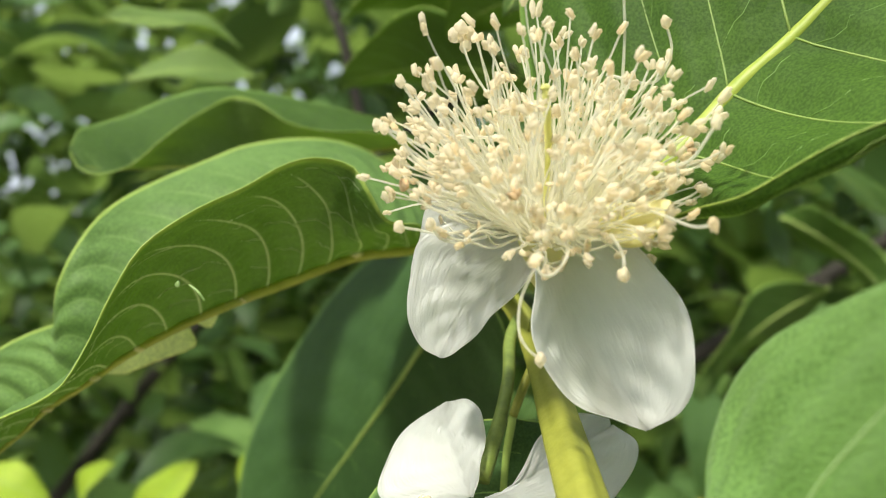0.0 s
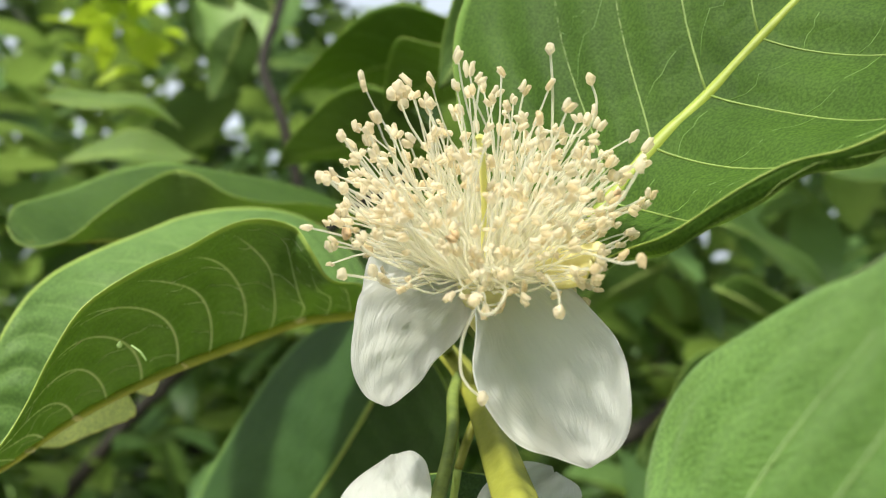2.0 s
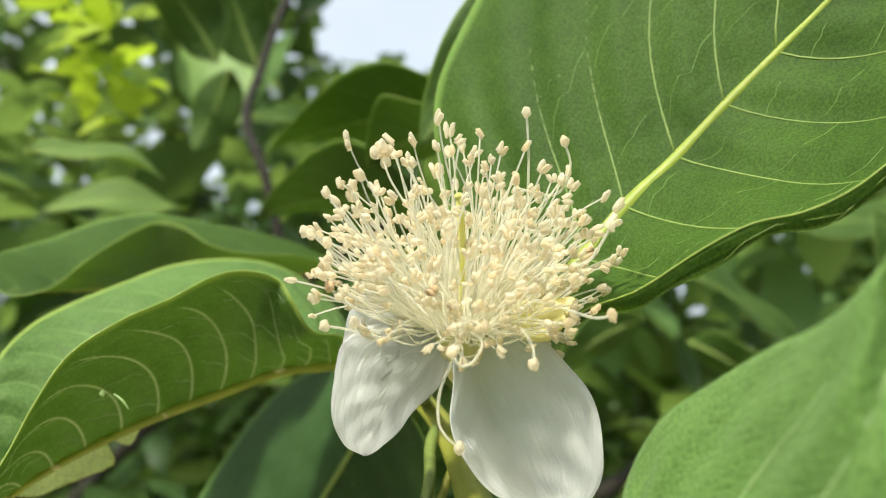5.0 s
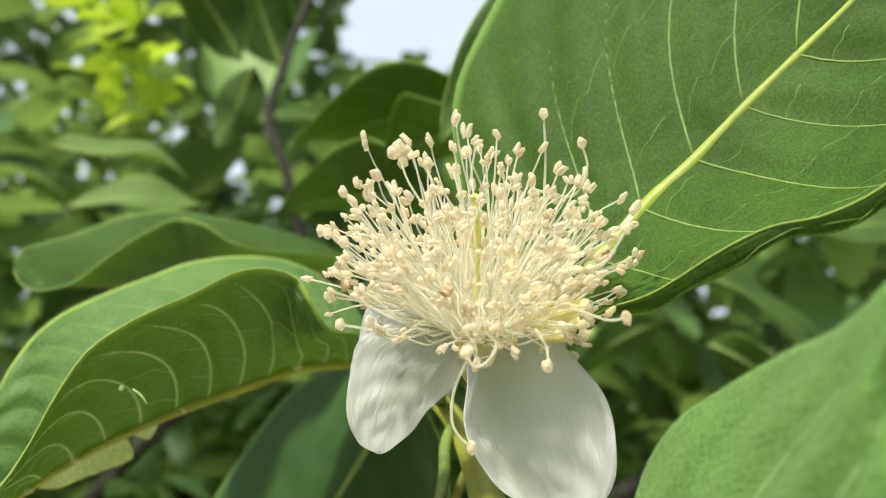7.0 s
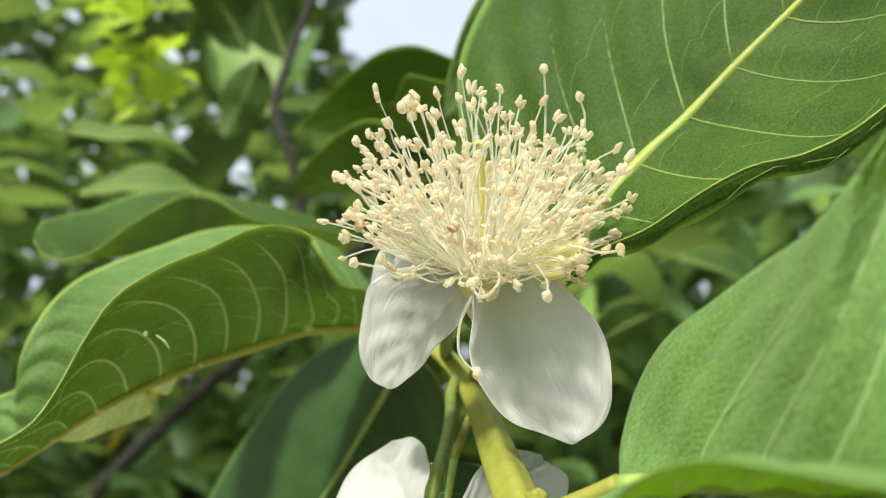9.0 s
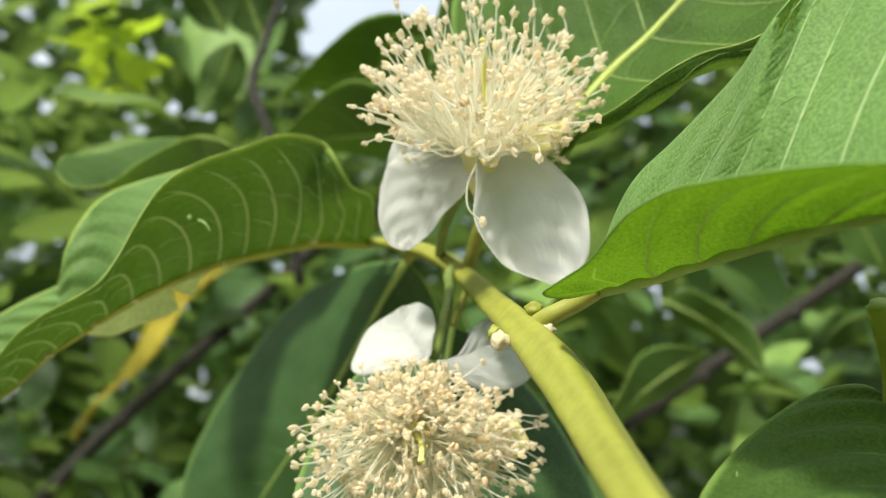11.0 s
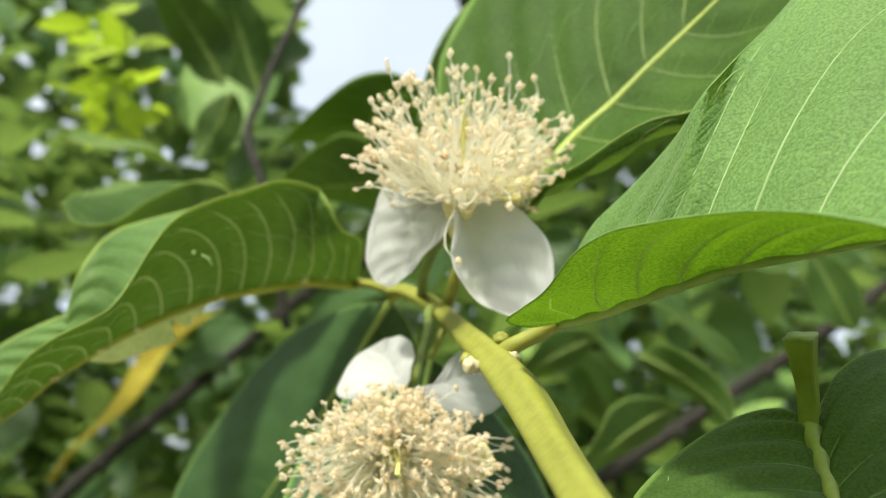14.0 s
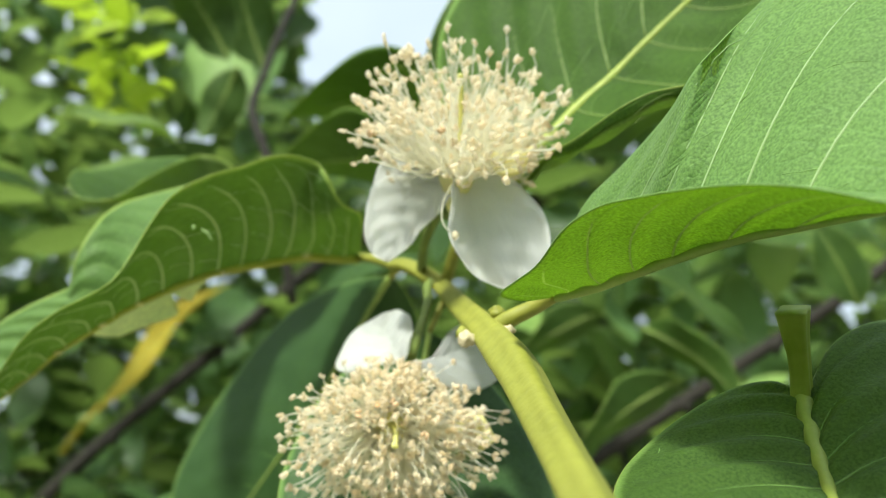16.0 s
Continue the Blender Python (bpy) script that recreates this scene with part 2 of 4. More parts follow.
RIB_GREEN = plain_material("green_midrib_skin", (0.28, 0.37, 0.045), (0.38, 0.46, 0.075), 0.5, see=0.2, through_col=(0.5, 0.6, 0.08))
RIB_SOFT = plain_material("sunken_midrib_skin", (0.28, 0.40, 0.08), (0.38, 0.50, 0.13), 0.55, see=0.2, through_col=(0.5, 0.6, 0.1))
TWIG = plain_material("green_twig_skin", (0.21, 0.225, 0.027), (0.27, 0.28, 0.037), 0.6, scale=420.0, bump=0.9)
STALK = plain_material("stalk_skin", (0.11, 0.16, 0.028), (0.19, 0.25, 0.045), 0.6, scale=700.0, bump=0.7)
BARK = plain_material("brown_bark", (0.010, 0.009, 0.006), (0.026, 0.022, 0.014), 0.85, scale=160.0, bump=0.8)
PETAL = plain_material("white_petal_skin", (0.86, 0.88, 0.87), (0.95, 0.96, 0.95), 0.30, scale=3.0, bump=1.0, see=0.62, through_col=(0.97, 0.98, 0.96), streak=(2.0, 4.6, 1.0), spread=0.0008)
FILAMENT = plain_material("filament_skin", (0.90, 0.885, 0.75), (0.94, 0.925, 0.82), 0.5, see=0.62, through_col=(0.99, 0.97, 0.84), clear=0.43)
ANTHER = plain_material("anther_skin", (0.90, 0.80, 0.605), (0.94, 0.865, 0.70), 0.75, scale=1500.0, bump=0.5, see=0.5, through_col=(0.97, 0.895, 0.70), tint=(0.98, 0.85, 0.66), clear=0.34)
ANTHER_OLD = plain_material("dry_anther_skin", (0.66, 0.44, 0.24), (0.78, 0.58, 0.36), 0.8, scale=1500.0, bump=0.7)
STYLE = plain_material("style_skin", (0.80, 0.79, 0.28), (0.88, 0.86, 0.40), 0.4, see=0.35, through_col=(0.9, 0.9, 0.3))
SEPAL = plain_material("sepal_skin", (0.80, 0.76, 0.36), (0.88, 0.85, 0.48), 0.5, scale=500.0, see=0.35, through_col=(0.9, 0.82, 0.3))
SCAR = plain_material("bud_scar_skin", (0.42, 0.36, 0.20), (0.62, 0.56, 0.36), 0.8, scale=900.0, bump=0.8)
BOUNCE_SOIL = plain_material("soil", (0.32, 0.29, 0.22), (0.46, 0.42, 0.33), 0.9, scale=6.0, bump=0.8, spread=0.02)

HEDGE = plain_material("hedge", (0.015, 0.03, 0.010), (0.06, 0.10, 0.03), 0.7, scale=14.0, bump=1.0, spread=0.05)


# ---- mesh helpers ----
def mesh_object(name, verts, faces, mats, parent=None, label="", face_mats=None, uvs=None, smooth=True):
    """A mesh in world coordinates, linked under parent (whose place is taken off)."""
    off = Vector(parent["at"]) if parent and "at" in parent else Vector((0, 0, 0))
    me = bpy.data.meshes.new(name)
    v = np.array(verts, float) - np.array(off)
    me.from_pydata(v.tolist(), [], faces)
    for m in (mats if isinstance(mats, (list, tuple)) else [mats]):
        me.materials.append(m)
    if face_mats is not None:
        me.polygons.foreach_set("material_index", face_mats)
    if uvs is not None:
        layer = me.uv_layers.new(name="UVMap")
        idx = np.zeros(len(me.loops), int)
        me.loops.foreach_get("vertex_index", idx)
        layer.data.foreach_set("uv", np.array(uvs, float)[idx].ravel())
    me.polygons.foreach_set("use_smooth", [smooth] * len(me.polygons))
    me.update()
    ob = new(name, me)
    if parent:
        ob.parent = parent
    if label:
        tagged(ob, label)
    return ob


def thing(name, place, label, category, group="", kind=""):
    ob = new(name)
    ob.location = place
    ob["at"] = tuple(place)
    ob.empty_display_size = 0.005
    return tagged(ob, label, category, group, kind)


def spline(points, us):
    """Catmull-Rom through the points, by length, at the parameters us."""
    p = np.array(points, float)
    seg = np.linalg.norm(np.diff(p, axis=0), axis=1) ** 0.75
    k = np.concatenate([[0], np.cumsum(seg)])
    k /= k[-1]
    tan = np.zeros_like(p)
    tan[1:-1] = (p[2:] - p[:-2]) / (k[2:] - k[:-2])[:, None]
    tan[0] = (p[1] - p[0]) / (k[1] - k[0])
    tan[-1] = (p[-1] - p[-2]) / (k[-1] - k[-2])
    us = np.clip(np.atleast_1d(us), 0, 1)
    i = np.clip(np.searchsorted(k, us, side="right") - 1, 0, len(p) - 2)
    h = (k[i + 1] - k[i])
    s = ((us - k[i]) / h)[:, None]
    h = h[:, None]
    return ((2 * s**3 - 3 * s**2 + 1) * p[i] + (s**3 - 2 * s**2 + s) * h * tan[i] + (-2 * s**3 + 3 * s**2) * p[i + 1] + (s**3 - s**2) * h * tan[i + 1])


def tube_mesh(path, radii, sides=8, squash=1.0, ridge=0.0, cap=True):
    """Vertices and faces of a round tube along the path."""
    p = np.array(path, float)
    t = np.gradient(p, axis=0)
    t /= np.linalg.norm(t, axis=1)[:, None] + 1e-12
    ref = np.array((0, 0, 1.0)) if abs(t[0][2]) < 0.9 else np.array((1.0, 0, 0))
    verts = []
    a = np.cross(t[0], ref)
    for i in range(len(p)):
        a = a - t[i] * (a @ t[i])
        a /= np.linalg.norm(a)
        b = np.cross(t[i], a)
        for j in range(sides):
            w = 2 * math.pi * j / sides
            r = radii[i] * (1 + ridge * math.cos(4 * w))
            verts.append(p[i] + a * math.cos(w) * r + b * math.sin(w) * r * squash)
    faces = [[i * sides + j, i * sides + (j + 1) % sides, (i + 1) * sides + (j + 1) % sides, (i + 1) * sides + j] for i in range(len(p) - 1) for j in range(sides)]
    if cap:
        faces.append(list(range(sides))[::-1])
        faces.append([(len(p) - 1) * sides + j for j in range(sides)])
    return verts, faces


def tube(name, points, radii, mat, parent=None, label="", n=24, sides=10, ridge=0.0, squash=1.0):
    us = np.linspace(0, 1, n)
    r = np.interp(us, np.linspace(0, 1, len(radii)), radii)
    v, f = tube_mesh(spline(points, us), r, sides, squash, ridge)
    return mesh_object(name, v, f, mat, parent, label)


class Blade:
    """A thin leaf-like sheet lofted between a midrib and two margins."""

    def __init__(self, mid, left, right, veins=10, slant=0.2, quilt=0.0004, bulge=(0.0, 0.0), wave=0.0, roll=(0.0, 0.0), seed=0, arc=1.6):
        self.mid, self.left, self.right = mid, left, right
        self.slants = slant if isinstance(slant, tuple) else (slant, slant)
        self.veins, self.quilt, self.bulge, self.wave, self.roll, self.seed, self.arc = veins, quilt, bulge, wave, roll, seed, arc

    def place(self, us, side, v):
        """Points at us along the midrib, v (0 to 1) of the way to the margin of side 0 (left) or 1 (right); and the way up."""
        us = np.atleast_1d(us).astype(float)
        v = np.broadcast_to(np.asarray(v, float), us.shape)[:, None]
        m = spline(self.mid, us)
        e = spline((self.left, self.right)[side], us)
        t = spline(self.mid, us + 0.02) - spline(self.mid, us - 0.02)
        t /= np.linalg.norm(t, axis=1)[:, None] + 1e-12
        out = e - m
        wid = np.linalg.norm(out, axis=1)[:, None]
        up = np.cross(t, out) * (1 if side == 0 else -1)
        up /= np.linalg.norm(up, axis=1)[:, None] + 1e-12
        phase = self.veins * (us[:, None] - self.slants[side] * v**self.arc)
        env = np.clip(np.minimum(v / 0.08, (1 - v) / 0.25), 0, 1) * np.clip(np.sin(math.pi * us)[:, None] * 3, 0, 1)
        lift = self.bulge[side] * wid * 4 * v * (1 - v) + self.quilt * env * (np.sin(math.pi * phase) ** 2 - 0.45)
        lift += self.wave * v**2 * np.sin(2 * math.pi * (us[:, None] * 3.1 + self.seed * 0.37 + side * 0.4)) * np.clip(np.sin(math.pi * us)[:, None] * 2, 0, 1)
        p = m + out * v + up * lift
        r = self.roll[side]
        if r:
            w = np.clip(v / 0.86, 0, 1)
            k = np.clip((v - 0.86) / 0.14, 0, 1)
            p = m + out * w + up * lift - up * r * wid * k**1.2 - out * r * 0.4 * k**2
        return p, up

    def build(self, name, mats, parent, label="", nu=56, nv=14, thick=0.00022, ragged=0.0):
        us = np.linspace(0, 1, nu + 1)
        rows, ups, uv = [], [], []
        bite = np.convolve(np.random.RandomState(self.seed + 5).rand(nu + 9), np.ones(9) / 9, "valid") * 1.6
        for side, vs in ((0, np.linspace(1, 0, nv + 1)), (1, np.linspace(0, 1, nv + 1)[1:])):
            for v in vs:
                vv = np.full(nu + 1, v)
                if ragged and v > 0.5:
                    vv = vv * (1 - ragged * bite * (v - 0.5) * 2)
                p, up = self.place(us, side, vv)
                rows.append(p)
                ups.append(up)
                uv.append(np.stack([us, np.full(nu + 1, v)], 1))
        P, U, T = np.array(rows), np.array(ups), np.array(uv).reshape(-1, 2)
        nc, nr = P.shape[0], P.shape[1]
        U[nv] = U[nv - 1] + U[nv + 1]
        U[nv] /= np.linalg.norm(U[nv], axis=1)[:, None] + 1e-12
        verts = np.concatenate([(P + U * thick / 2).reshape(-1, 3), (P - U * thick / 2).reshape(-1, 3)])
        n = nc * nr
        faces, fm = [], []
        for i in range(nc - 1):
            for j in range(nr - 1):
                a, b, c, d = i * nr + j, i * nr + j + 1, (i + 1) * nr + j + 1, (i + 1) * nr + j
                faces.append((a, d, c, b))
                fm.append(0)
                faces.append((n + a, n + b, n + c, n + d))
                fm.append(1)
        for i, flip in ((0, False), (nc - 1, True)):
            for j in range(nr - 1):
                a, b = i * nr + j, i * nr + j + 1
                q = (a, b, n + b, n + a)
                faces.append(q[::-1] if flip else q)
                fm.append(1)
        for j, flip in ((0, True), (nr - 1, False)):
            for i in range(nc - 1):
                a, b = i * nr + j, (i + 1) * nr + j
                q = (a, b, n + b, n + a)
                faces.append(q[::-1] if flip else q)
                fm.append(1)
        return mesh_object(name, verts, faces, mats, parent, label, fm, np.concatenate([T, T]))

    def ribs(self, parent, rib=0.0006, vein=0.0003, midrib_mat=None, vein_mat=None, lower=0.0, loop=True, cross=0, margin_mat=None, rib_lower=0.0):
        us = np.linspace(0.0, 0.97, 40)
        p, up = self.place(us, 0, 0.0)
        r = rib * (1 - 0.8 * us)
        v, f = tube_mesh(p - up * rib_lower * r[:, None], r, 12)
        mesh_object("midrib", v, f, midrib_mat or MIDRIB, parent, "raised yellow-green midrib")
        for side in (0, 1):
            us = np.linspace(0.02, 0.99, 70)
            p, up = self.place(us, side, 1.0)
            a, f = tube_mesh(p, 0.00012 * np.ones(70), 5)
            mesh_object("leaf_margin", a, f, margin_mat or EDGE, parent, "thin pale leaf edge")
            cv, cf = [], []
            for k in range(1, self.veins):
                rng = random.Random(self.seed * 977 + side * 101 + k)
                vs = np.linspace(0, 0.84 + 0.04 * rng.random(), 14)
                uu = k / self.veins + self.slants[side] * vs**self.arc
                if loop:
                    step = (1 + 0.2 * rng.random()) / self.veins
                    uu = np.append(uu, uu[-1] + step * np.array((0.2, 0.5, 0.8, 1.0)))
                    vs = np.append(vs, vs[-1] + np.array((0.04, 0.07, 0.06, 0.03)))
                ok = uu < 0.985
                vs, uu = vs[ok], uu[ok]
                if len(vs) < 4:
                    continue
                p = np.concatenate([self.place(u, side, w)[0] for u, w in zip(uu, vs)])
                up = np.concatenate([self.place(u, side, w)[1] for u, w in zip(uu, vs)])
                r = vein * (1 - 0.75 * vs) * (0.85 + 0.3 * rng.random())
                a, f = tube_mesh(p - up * lower * r[:, None], r, 6)
                mesh_object("vein", a, f, vein_mat or VEIN, parent)
                # thin crossing veins between this one and the next
                for c in range(cross):
                    v0 = (c + 0.3 + 0.6 * rng.random()) / (cross + 0.6)
                    vc = np.clip(v0 + np.array((0, 0.05, 0.07, 0.05, 0.09, 0.10)) * rng.uniform(-0.6, 1.2), 0, 0.95)
                    reach = np.linspace(0, rng.choice((0.5, 0.75, 1.0)), 6) / self.veins
                    uc = k / self.veins + self.slants[side] * vc**self.arc + reach
                    if uc.max() > 0.97:
                        continue
                    both = [self.place(u, side, w) for u, w in zip(uc, vc)]
                    p = np.concatenate([q[0] for q in both])
                    up = np.concatenate([q[1] for q in both])
                    a, f = tube_mesh(p - up * math.copysign(0.0001, lower), np.full(6, 0.00006), 4)
                    cv.append(np.array(a))
                    cf += [[i + 24 * len(cv) - 24 for i in q] for q in f]
            if cv:
                tagged(mesh_object("fine_vein", np.concatenate(cv), cf, VEIN_SOFT if lower < 0 else vein_mat or VEIN, parent), kind="stuff")


def leaf(label, mid, left, right, veins=10, slant=0.2, stalk=None, stalk_r=0.0011, mats=None, rib=0.0006, vein=0.0003, ragged=0.0, nu=56, nv=14, name="guava_leaf", lower=0.0, group="leaves on the twig", vein_mat=None, midrib_mat=None, loop=True, cross=0, margin_mat=None, rib_lower=None, **shape):
    root = thing(name, mid[0], label, "leaf", group)
    b = Blade(mid, left, right, veins, slant, **shape)
    b.build("blade", mats or (LEAF_TOP, LEAF_UNDER), root, nu=nu, nv=nv, ragged=ragged)
    b.ribs(root, rib, vein, midrib_mat, vein_mat, lower, loop, cross, margin_mat, lower if rib_lower is None else rib_lower)
    if stalk:
        tube("petiole", stalk, [stalk_r * 1.15, stalk_r, stalk_r * 0.9], TWIG, root, "short green leaf stalk", 16, 8)
    return root, b


# ---- spines and margins of the leaves and petals ----
Am = [(-0.0034, 0.178, 1.5134), (-0.0081, 0.174, 1.5123), (-0.0166, 0.1675, 1.5107), (-0.0275, 0.157, 1.5054), (-0.036, 0.15, 1.5014), (-0.0456, 0.149, 1.4969), (-0.0531, 0.149, 1.4927), (-0.0594, 0.149, 1.4882), (-0.0681, 0.153, 1.4832), (-0.0728, 0.156, 1.4794), (-0.0797, 0.158, 1.474), (-0.0939, 0.161, 1.4609)]
An = [(-0.0028, 0.172, 1.5139), (-0.004, 0.142, 1.5139), (-0.0085, 0.133, 1.5137), (-0.0112, 0.131, 1.5181), (-0.0137, 0.132, 1.5217), (-0.0187, 0.131, 1.5228), (-0.0229, 0.128, 1.5213), (-0.0281, 0.1235, 1.5172), (-0.0339, 0.12, 1.5136), (-0.0399, 0.1175, 1.5086), (-0.0433, 0.116, 1.5022), (-0.0462, 0.115, 1.4951), (-0.0488, 0.113, 1.49), (-0.0583, 0.118, 1.4858), (-0.0653, 0.126, 1.4831), (-0.0716, 0.136, 1.4796), (-0.0784, 0.147, 1.4747), (-0.0933, 0.16, 1.4612)]
Af = [(-0.0022, 0.18, 1.5145), (-0.0049, 0.186, 1.5238), (-0.0128, 0.188, 1.5321), (-0.0218, 0.187, 1.536), (-0.0313, 0.182, 1.5357), (-0.0404, 0.178, 1.5334), (-0.0465, 0.174, 1.5299), (-0.0554, 0.166, 1.5238), (-0.0597, 0.157, 1.5181), (-0.0618, 0.15, 1.5116), (-0.0643, 0.148, 1.5042), (-0.066, 0.151, 1.4978), (-0.0675, 0.154, 1.4976), (-0.0756, 0.159, 1.4952), (-0.0837, 0.163, 1.4912), (-0.0932, 0.166, 1.4827), (-0.0985, 0.166, 1.4701), (-0.0943, 0.161, 1.4613)]
Bm = [(-0.0076, 0.235, 1.5445), (-0.02, 0.23, 1.5416), (-0.0358, 0.222, 1.5378), (-0.0513, 0.212, 1.5351), (-0.0628, 0.203, 1.5331), (-0.0712, 0.196, 1.5315), (-0.0779, 0.193, 1.5314), (-0.0821, 0.194, 1.5346)]
Bn = [(-0.0075, 0.232, 1.5446), (-0.0176, 0.218, 1.5443), (-0.0281, 0.206, 1.5422), (-0.0361, 0.203, 1.5437), (-0.0436, 0.205, 1.5488), (-0.0497, 0.207, 1.5505), (-0.0555, 0.203, 1.5464), (-0.0629, 0.197, 1.5386), (-0.068, 0.192, 1.5319), (-0.0738, 0.189, 1.5293), (-0.0786, 0.19, 1.5308), (-0.082, 0.193, 1.5348)]
Bf = [(-0.0077, 0.24, 1.5474), (-0.0214, 0.245, 1.5545), (-0.0348, 0.245, 1.5579), (-0.0476, 0.242, 1.5599), (-0.0594, 0.236, 1.5602), (-0.0697, 0.228, 1.556), (-0.0775, 0.216, 1.5483), (-0.0815, 0.206, 1.5436), (-0.0827, 0.199, 1.5406), (-0.0824, 0.194, 1.5357)]
Cm = [(0.0243, 0.112, 1.5124), (0.0275, 0.1105, 1.5179), (0.0318, 0.11, 1.5228), (0.0369, 0.1091, 1.5283), (0.0433, 0.1075, 1.534), (0.0485, 0.1054, 1.5394), (0.0541, 0.103, 1.5449), (0.0595, 0.1, 1.55), (0.068, 0.094, 1.558), (0.0793, 0.086, 1.5659)]
Cl = [(0.0243, 0.114, 1.5128), (0.0181, 0.12, 1.5167), (0.0136, 0.126, 1.5285), (0.0118, 0.13, 1.5417), (0.0121, 0.132, 1.5531), (0.0158, 0.132, 1.563), (0.024, 0.13, 1.5766), (0.0386, 0.124, 1.5867), (0.0547, 0.112, 1.5882), (0.0689, 0.1, 1.5813), (0.0795, 0.087, 1.5676)]
Cr = [(0.0242, 0.108, 1.5087), (0.0247, 0.099, 1.5101), (0.0259, 0.092, 1.5107), (0.0292, 0.086, 1.5115), (0.0352, 0.0815, 1.5152), (0.0398, 0.0795, 1.5173), (0.045, 0.078, 1.5182), (0.0507, 0.0765, 1.5209), (0.0579, 0.076, 1.5269), (0.0652, 0.077, 1.5366), (0.0735, 0.08, 1.5499), (0.0796, 0.085, 1.5643)]
Dm = [(0.0227, 0.0777, 1.4828), (0.0271, 0.0729, 1.4832), (0.0292, 0.0669, 1.4833), (0.0307, 0.0600, 1.4830), (0.0321, 0.0541, 1.4828), (0.0353, 0.0454, 1.4827), (0.0385, 0.0388, 1.4822), (0.0447, 0.0318, 1.4822), (0.0516, 0.0258, 1.4820), (0.0594, 0.0213, 1.4830)]
Dl = [(0.0226, 0.0779, 1.4832), (0.0240, 0.0811, 1.4873), (0.0260, 0.0814, 1.4928), (0.0279, 0.0768, 1.4973), (0.0312, 0.0703, 1.5005), (0.0330, 0.0632, 1.5025), (0.0333, 0.0556, 1.5033), (0.0341, 0.0497, 1.5057), (0.0376, 0.0502, 1.5097), (0.0409, 0.0519, 1.5133), (0.0450, 0.0523, 1.5175), (0.0510, 0.0498, 1.5240), (0.0571, 0.0449, 1.5276), (0.0625, 0.0380, 1.5238), (0.0639, 0.0300, 1.5103), (0.0592, 0.0212, 1.4835)]
Dr = [(0.0223, 0.0774, 1.4825), (0.0165, 0.0713, 1.4805), (0.0121, 0.0648, 1.4798), (0.0131, 0.0603, 1.4804), (0.0149, 0.0556, 1.4815), (0.0168, 0.0494, 1.4844), (0.0194, 0.0445, 1.4856), (0.0217, 0.0401, 1.4852), (0.0245, 0.0348, 1.4844), (0.0279, 0.0294, 1.4833), (0.0312, 0.0252, 1.4819), (0.0346, 0.0221, 1.4802), (0.0370, 0.0206, 1.4791), (0.0429, 0.0194, 1.4787), (0.0508, 0.0191, 1.4800), (0.0588, 0.0210, 1.4827)]
Em = [(0.0513, 0.063, 1.467), (0.0492, 0.058, 1.4627), (0.0461, 0.051, 1.4579), (0.0436, 0.045, 1.4543), (0.0405, 0.038, 1.4507), (0.0367, 0.03, 1.4465)]
El = [(0.0511, 0.0632, 1.4674), (0.0497, 0.067, 1.4696), (0.045, 0.069, 1.4688), (0.0376, 0.067, 1.4653), (0.0301, 0.062, 1.461), (0.024, 0.055, 1.4571), (0.0206, 0.047, 1.4536), (0.0207, 0.038, 1.4487), (0.0255, 0.031, 1.4456), (0.0359, 0.0295, 1.4461)]
Er = [(0.052, 0.0632, 1.4671), (0.0549, 0.066, 1.47), (0.0594, 0.068, 1.475), (0.0638, 0.067, 1.4777), (0.0676, 0.064, 1.4777), (0.0707, 0.058, 1.473), (0.067, 0.05, 1.4644), (0.0577, 0.041, 1.4549), (0.0459, 0.033, 1.448), (0.0367, 0.0295, 1.4463)]
Ep = [(0.0513, 0.063, 1.467), (0.0506, 0.0615, 1.4716), (0.049, 0.059, 1.4755), (0.0484, 0.058, 1.4776)]
Fm = [(0.0046, 0.165, 1.5059), (0.0009, 0.178, 1.5011), (-0.0042, 0.192, 1.493), (-0.0128, 0.212, 1.4797), (-0.0224, 0.228, 1.4661), (-0.0341, 0.243, 1.4497), (-0.0492, 0.255, 1.4259)]
Fl = [(0.0043, 0.166, 1.5059), (0.0015, 0.195, 1.5123), (-0.0057, 0.232, 1.5187), (-0.0203, 0.25, 1.5151), (-0.0315, 0.258, 1.5056), (-0.0406, 0.263, 1.4936), (-0.0511, 0.267, 1.4767), (-0.0581, 0.267, 1.46), (-0.06, 0.265, 1.4439), (-0.0572, 0.26, 1.4305), (-0.05, 0.2555, 1.425)]
Fr = [(0.0051, 0.165, 1.5056), (0.0095, 0.168, 1.5008), (0.0128, 0.172, 1.4931), (0.0138, 0.18, 1.4814), (0.0114, 0.192, 1.4679), (0.0053, 0.208, 1.4535), (-0.0064, 0.225, 1.4392), (-0.026, 0.243, 1.4269), (-0.0481, 0.2545, 1.4246)]
Gm = [(0.0098, 0.126, 1.4852), (0.0088, 0.127, 1.4786), (0.0083, 0.126, 1.4687), (0.0091, 0.122, 1.4571), (0.0104, 0.115, 1.4475), (0.0115, 0.105, 1.4385)]
Gl = [(0.0094, 0.126, 1.4849), (0.0024, 0.131, 1.4835), (-0.0054, 0.132, 1.4789), (-0.0117, 0.13, 1.4714), (-0.016, 0.126, 1.4621), (-0.0176, 0.121, 1.454), (-0.0153, 0.115, 1.4466), (-0.0047, 0.108, 1.44), (0.011, 0.105, 1.4381)]
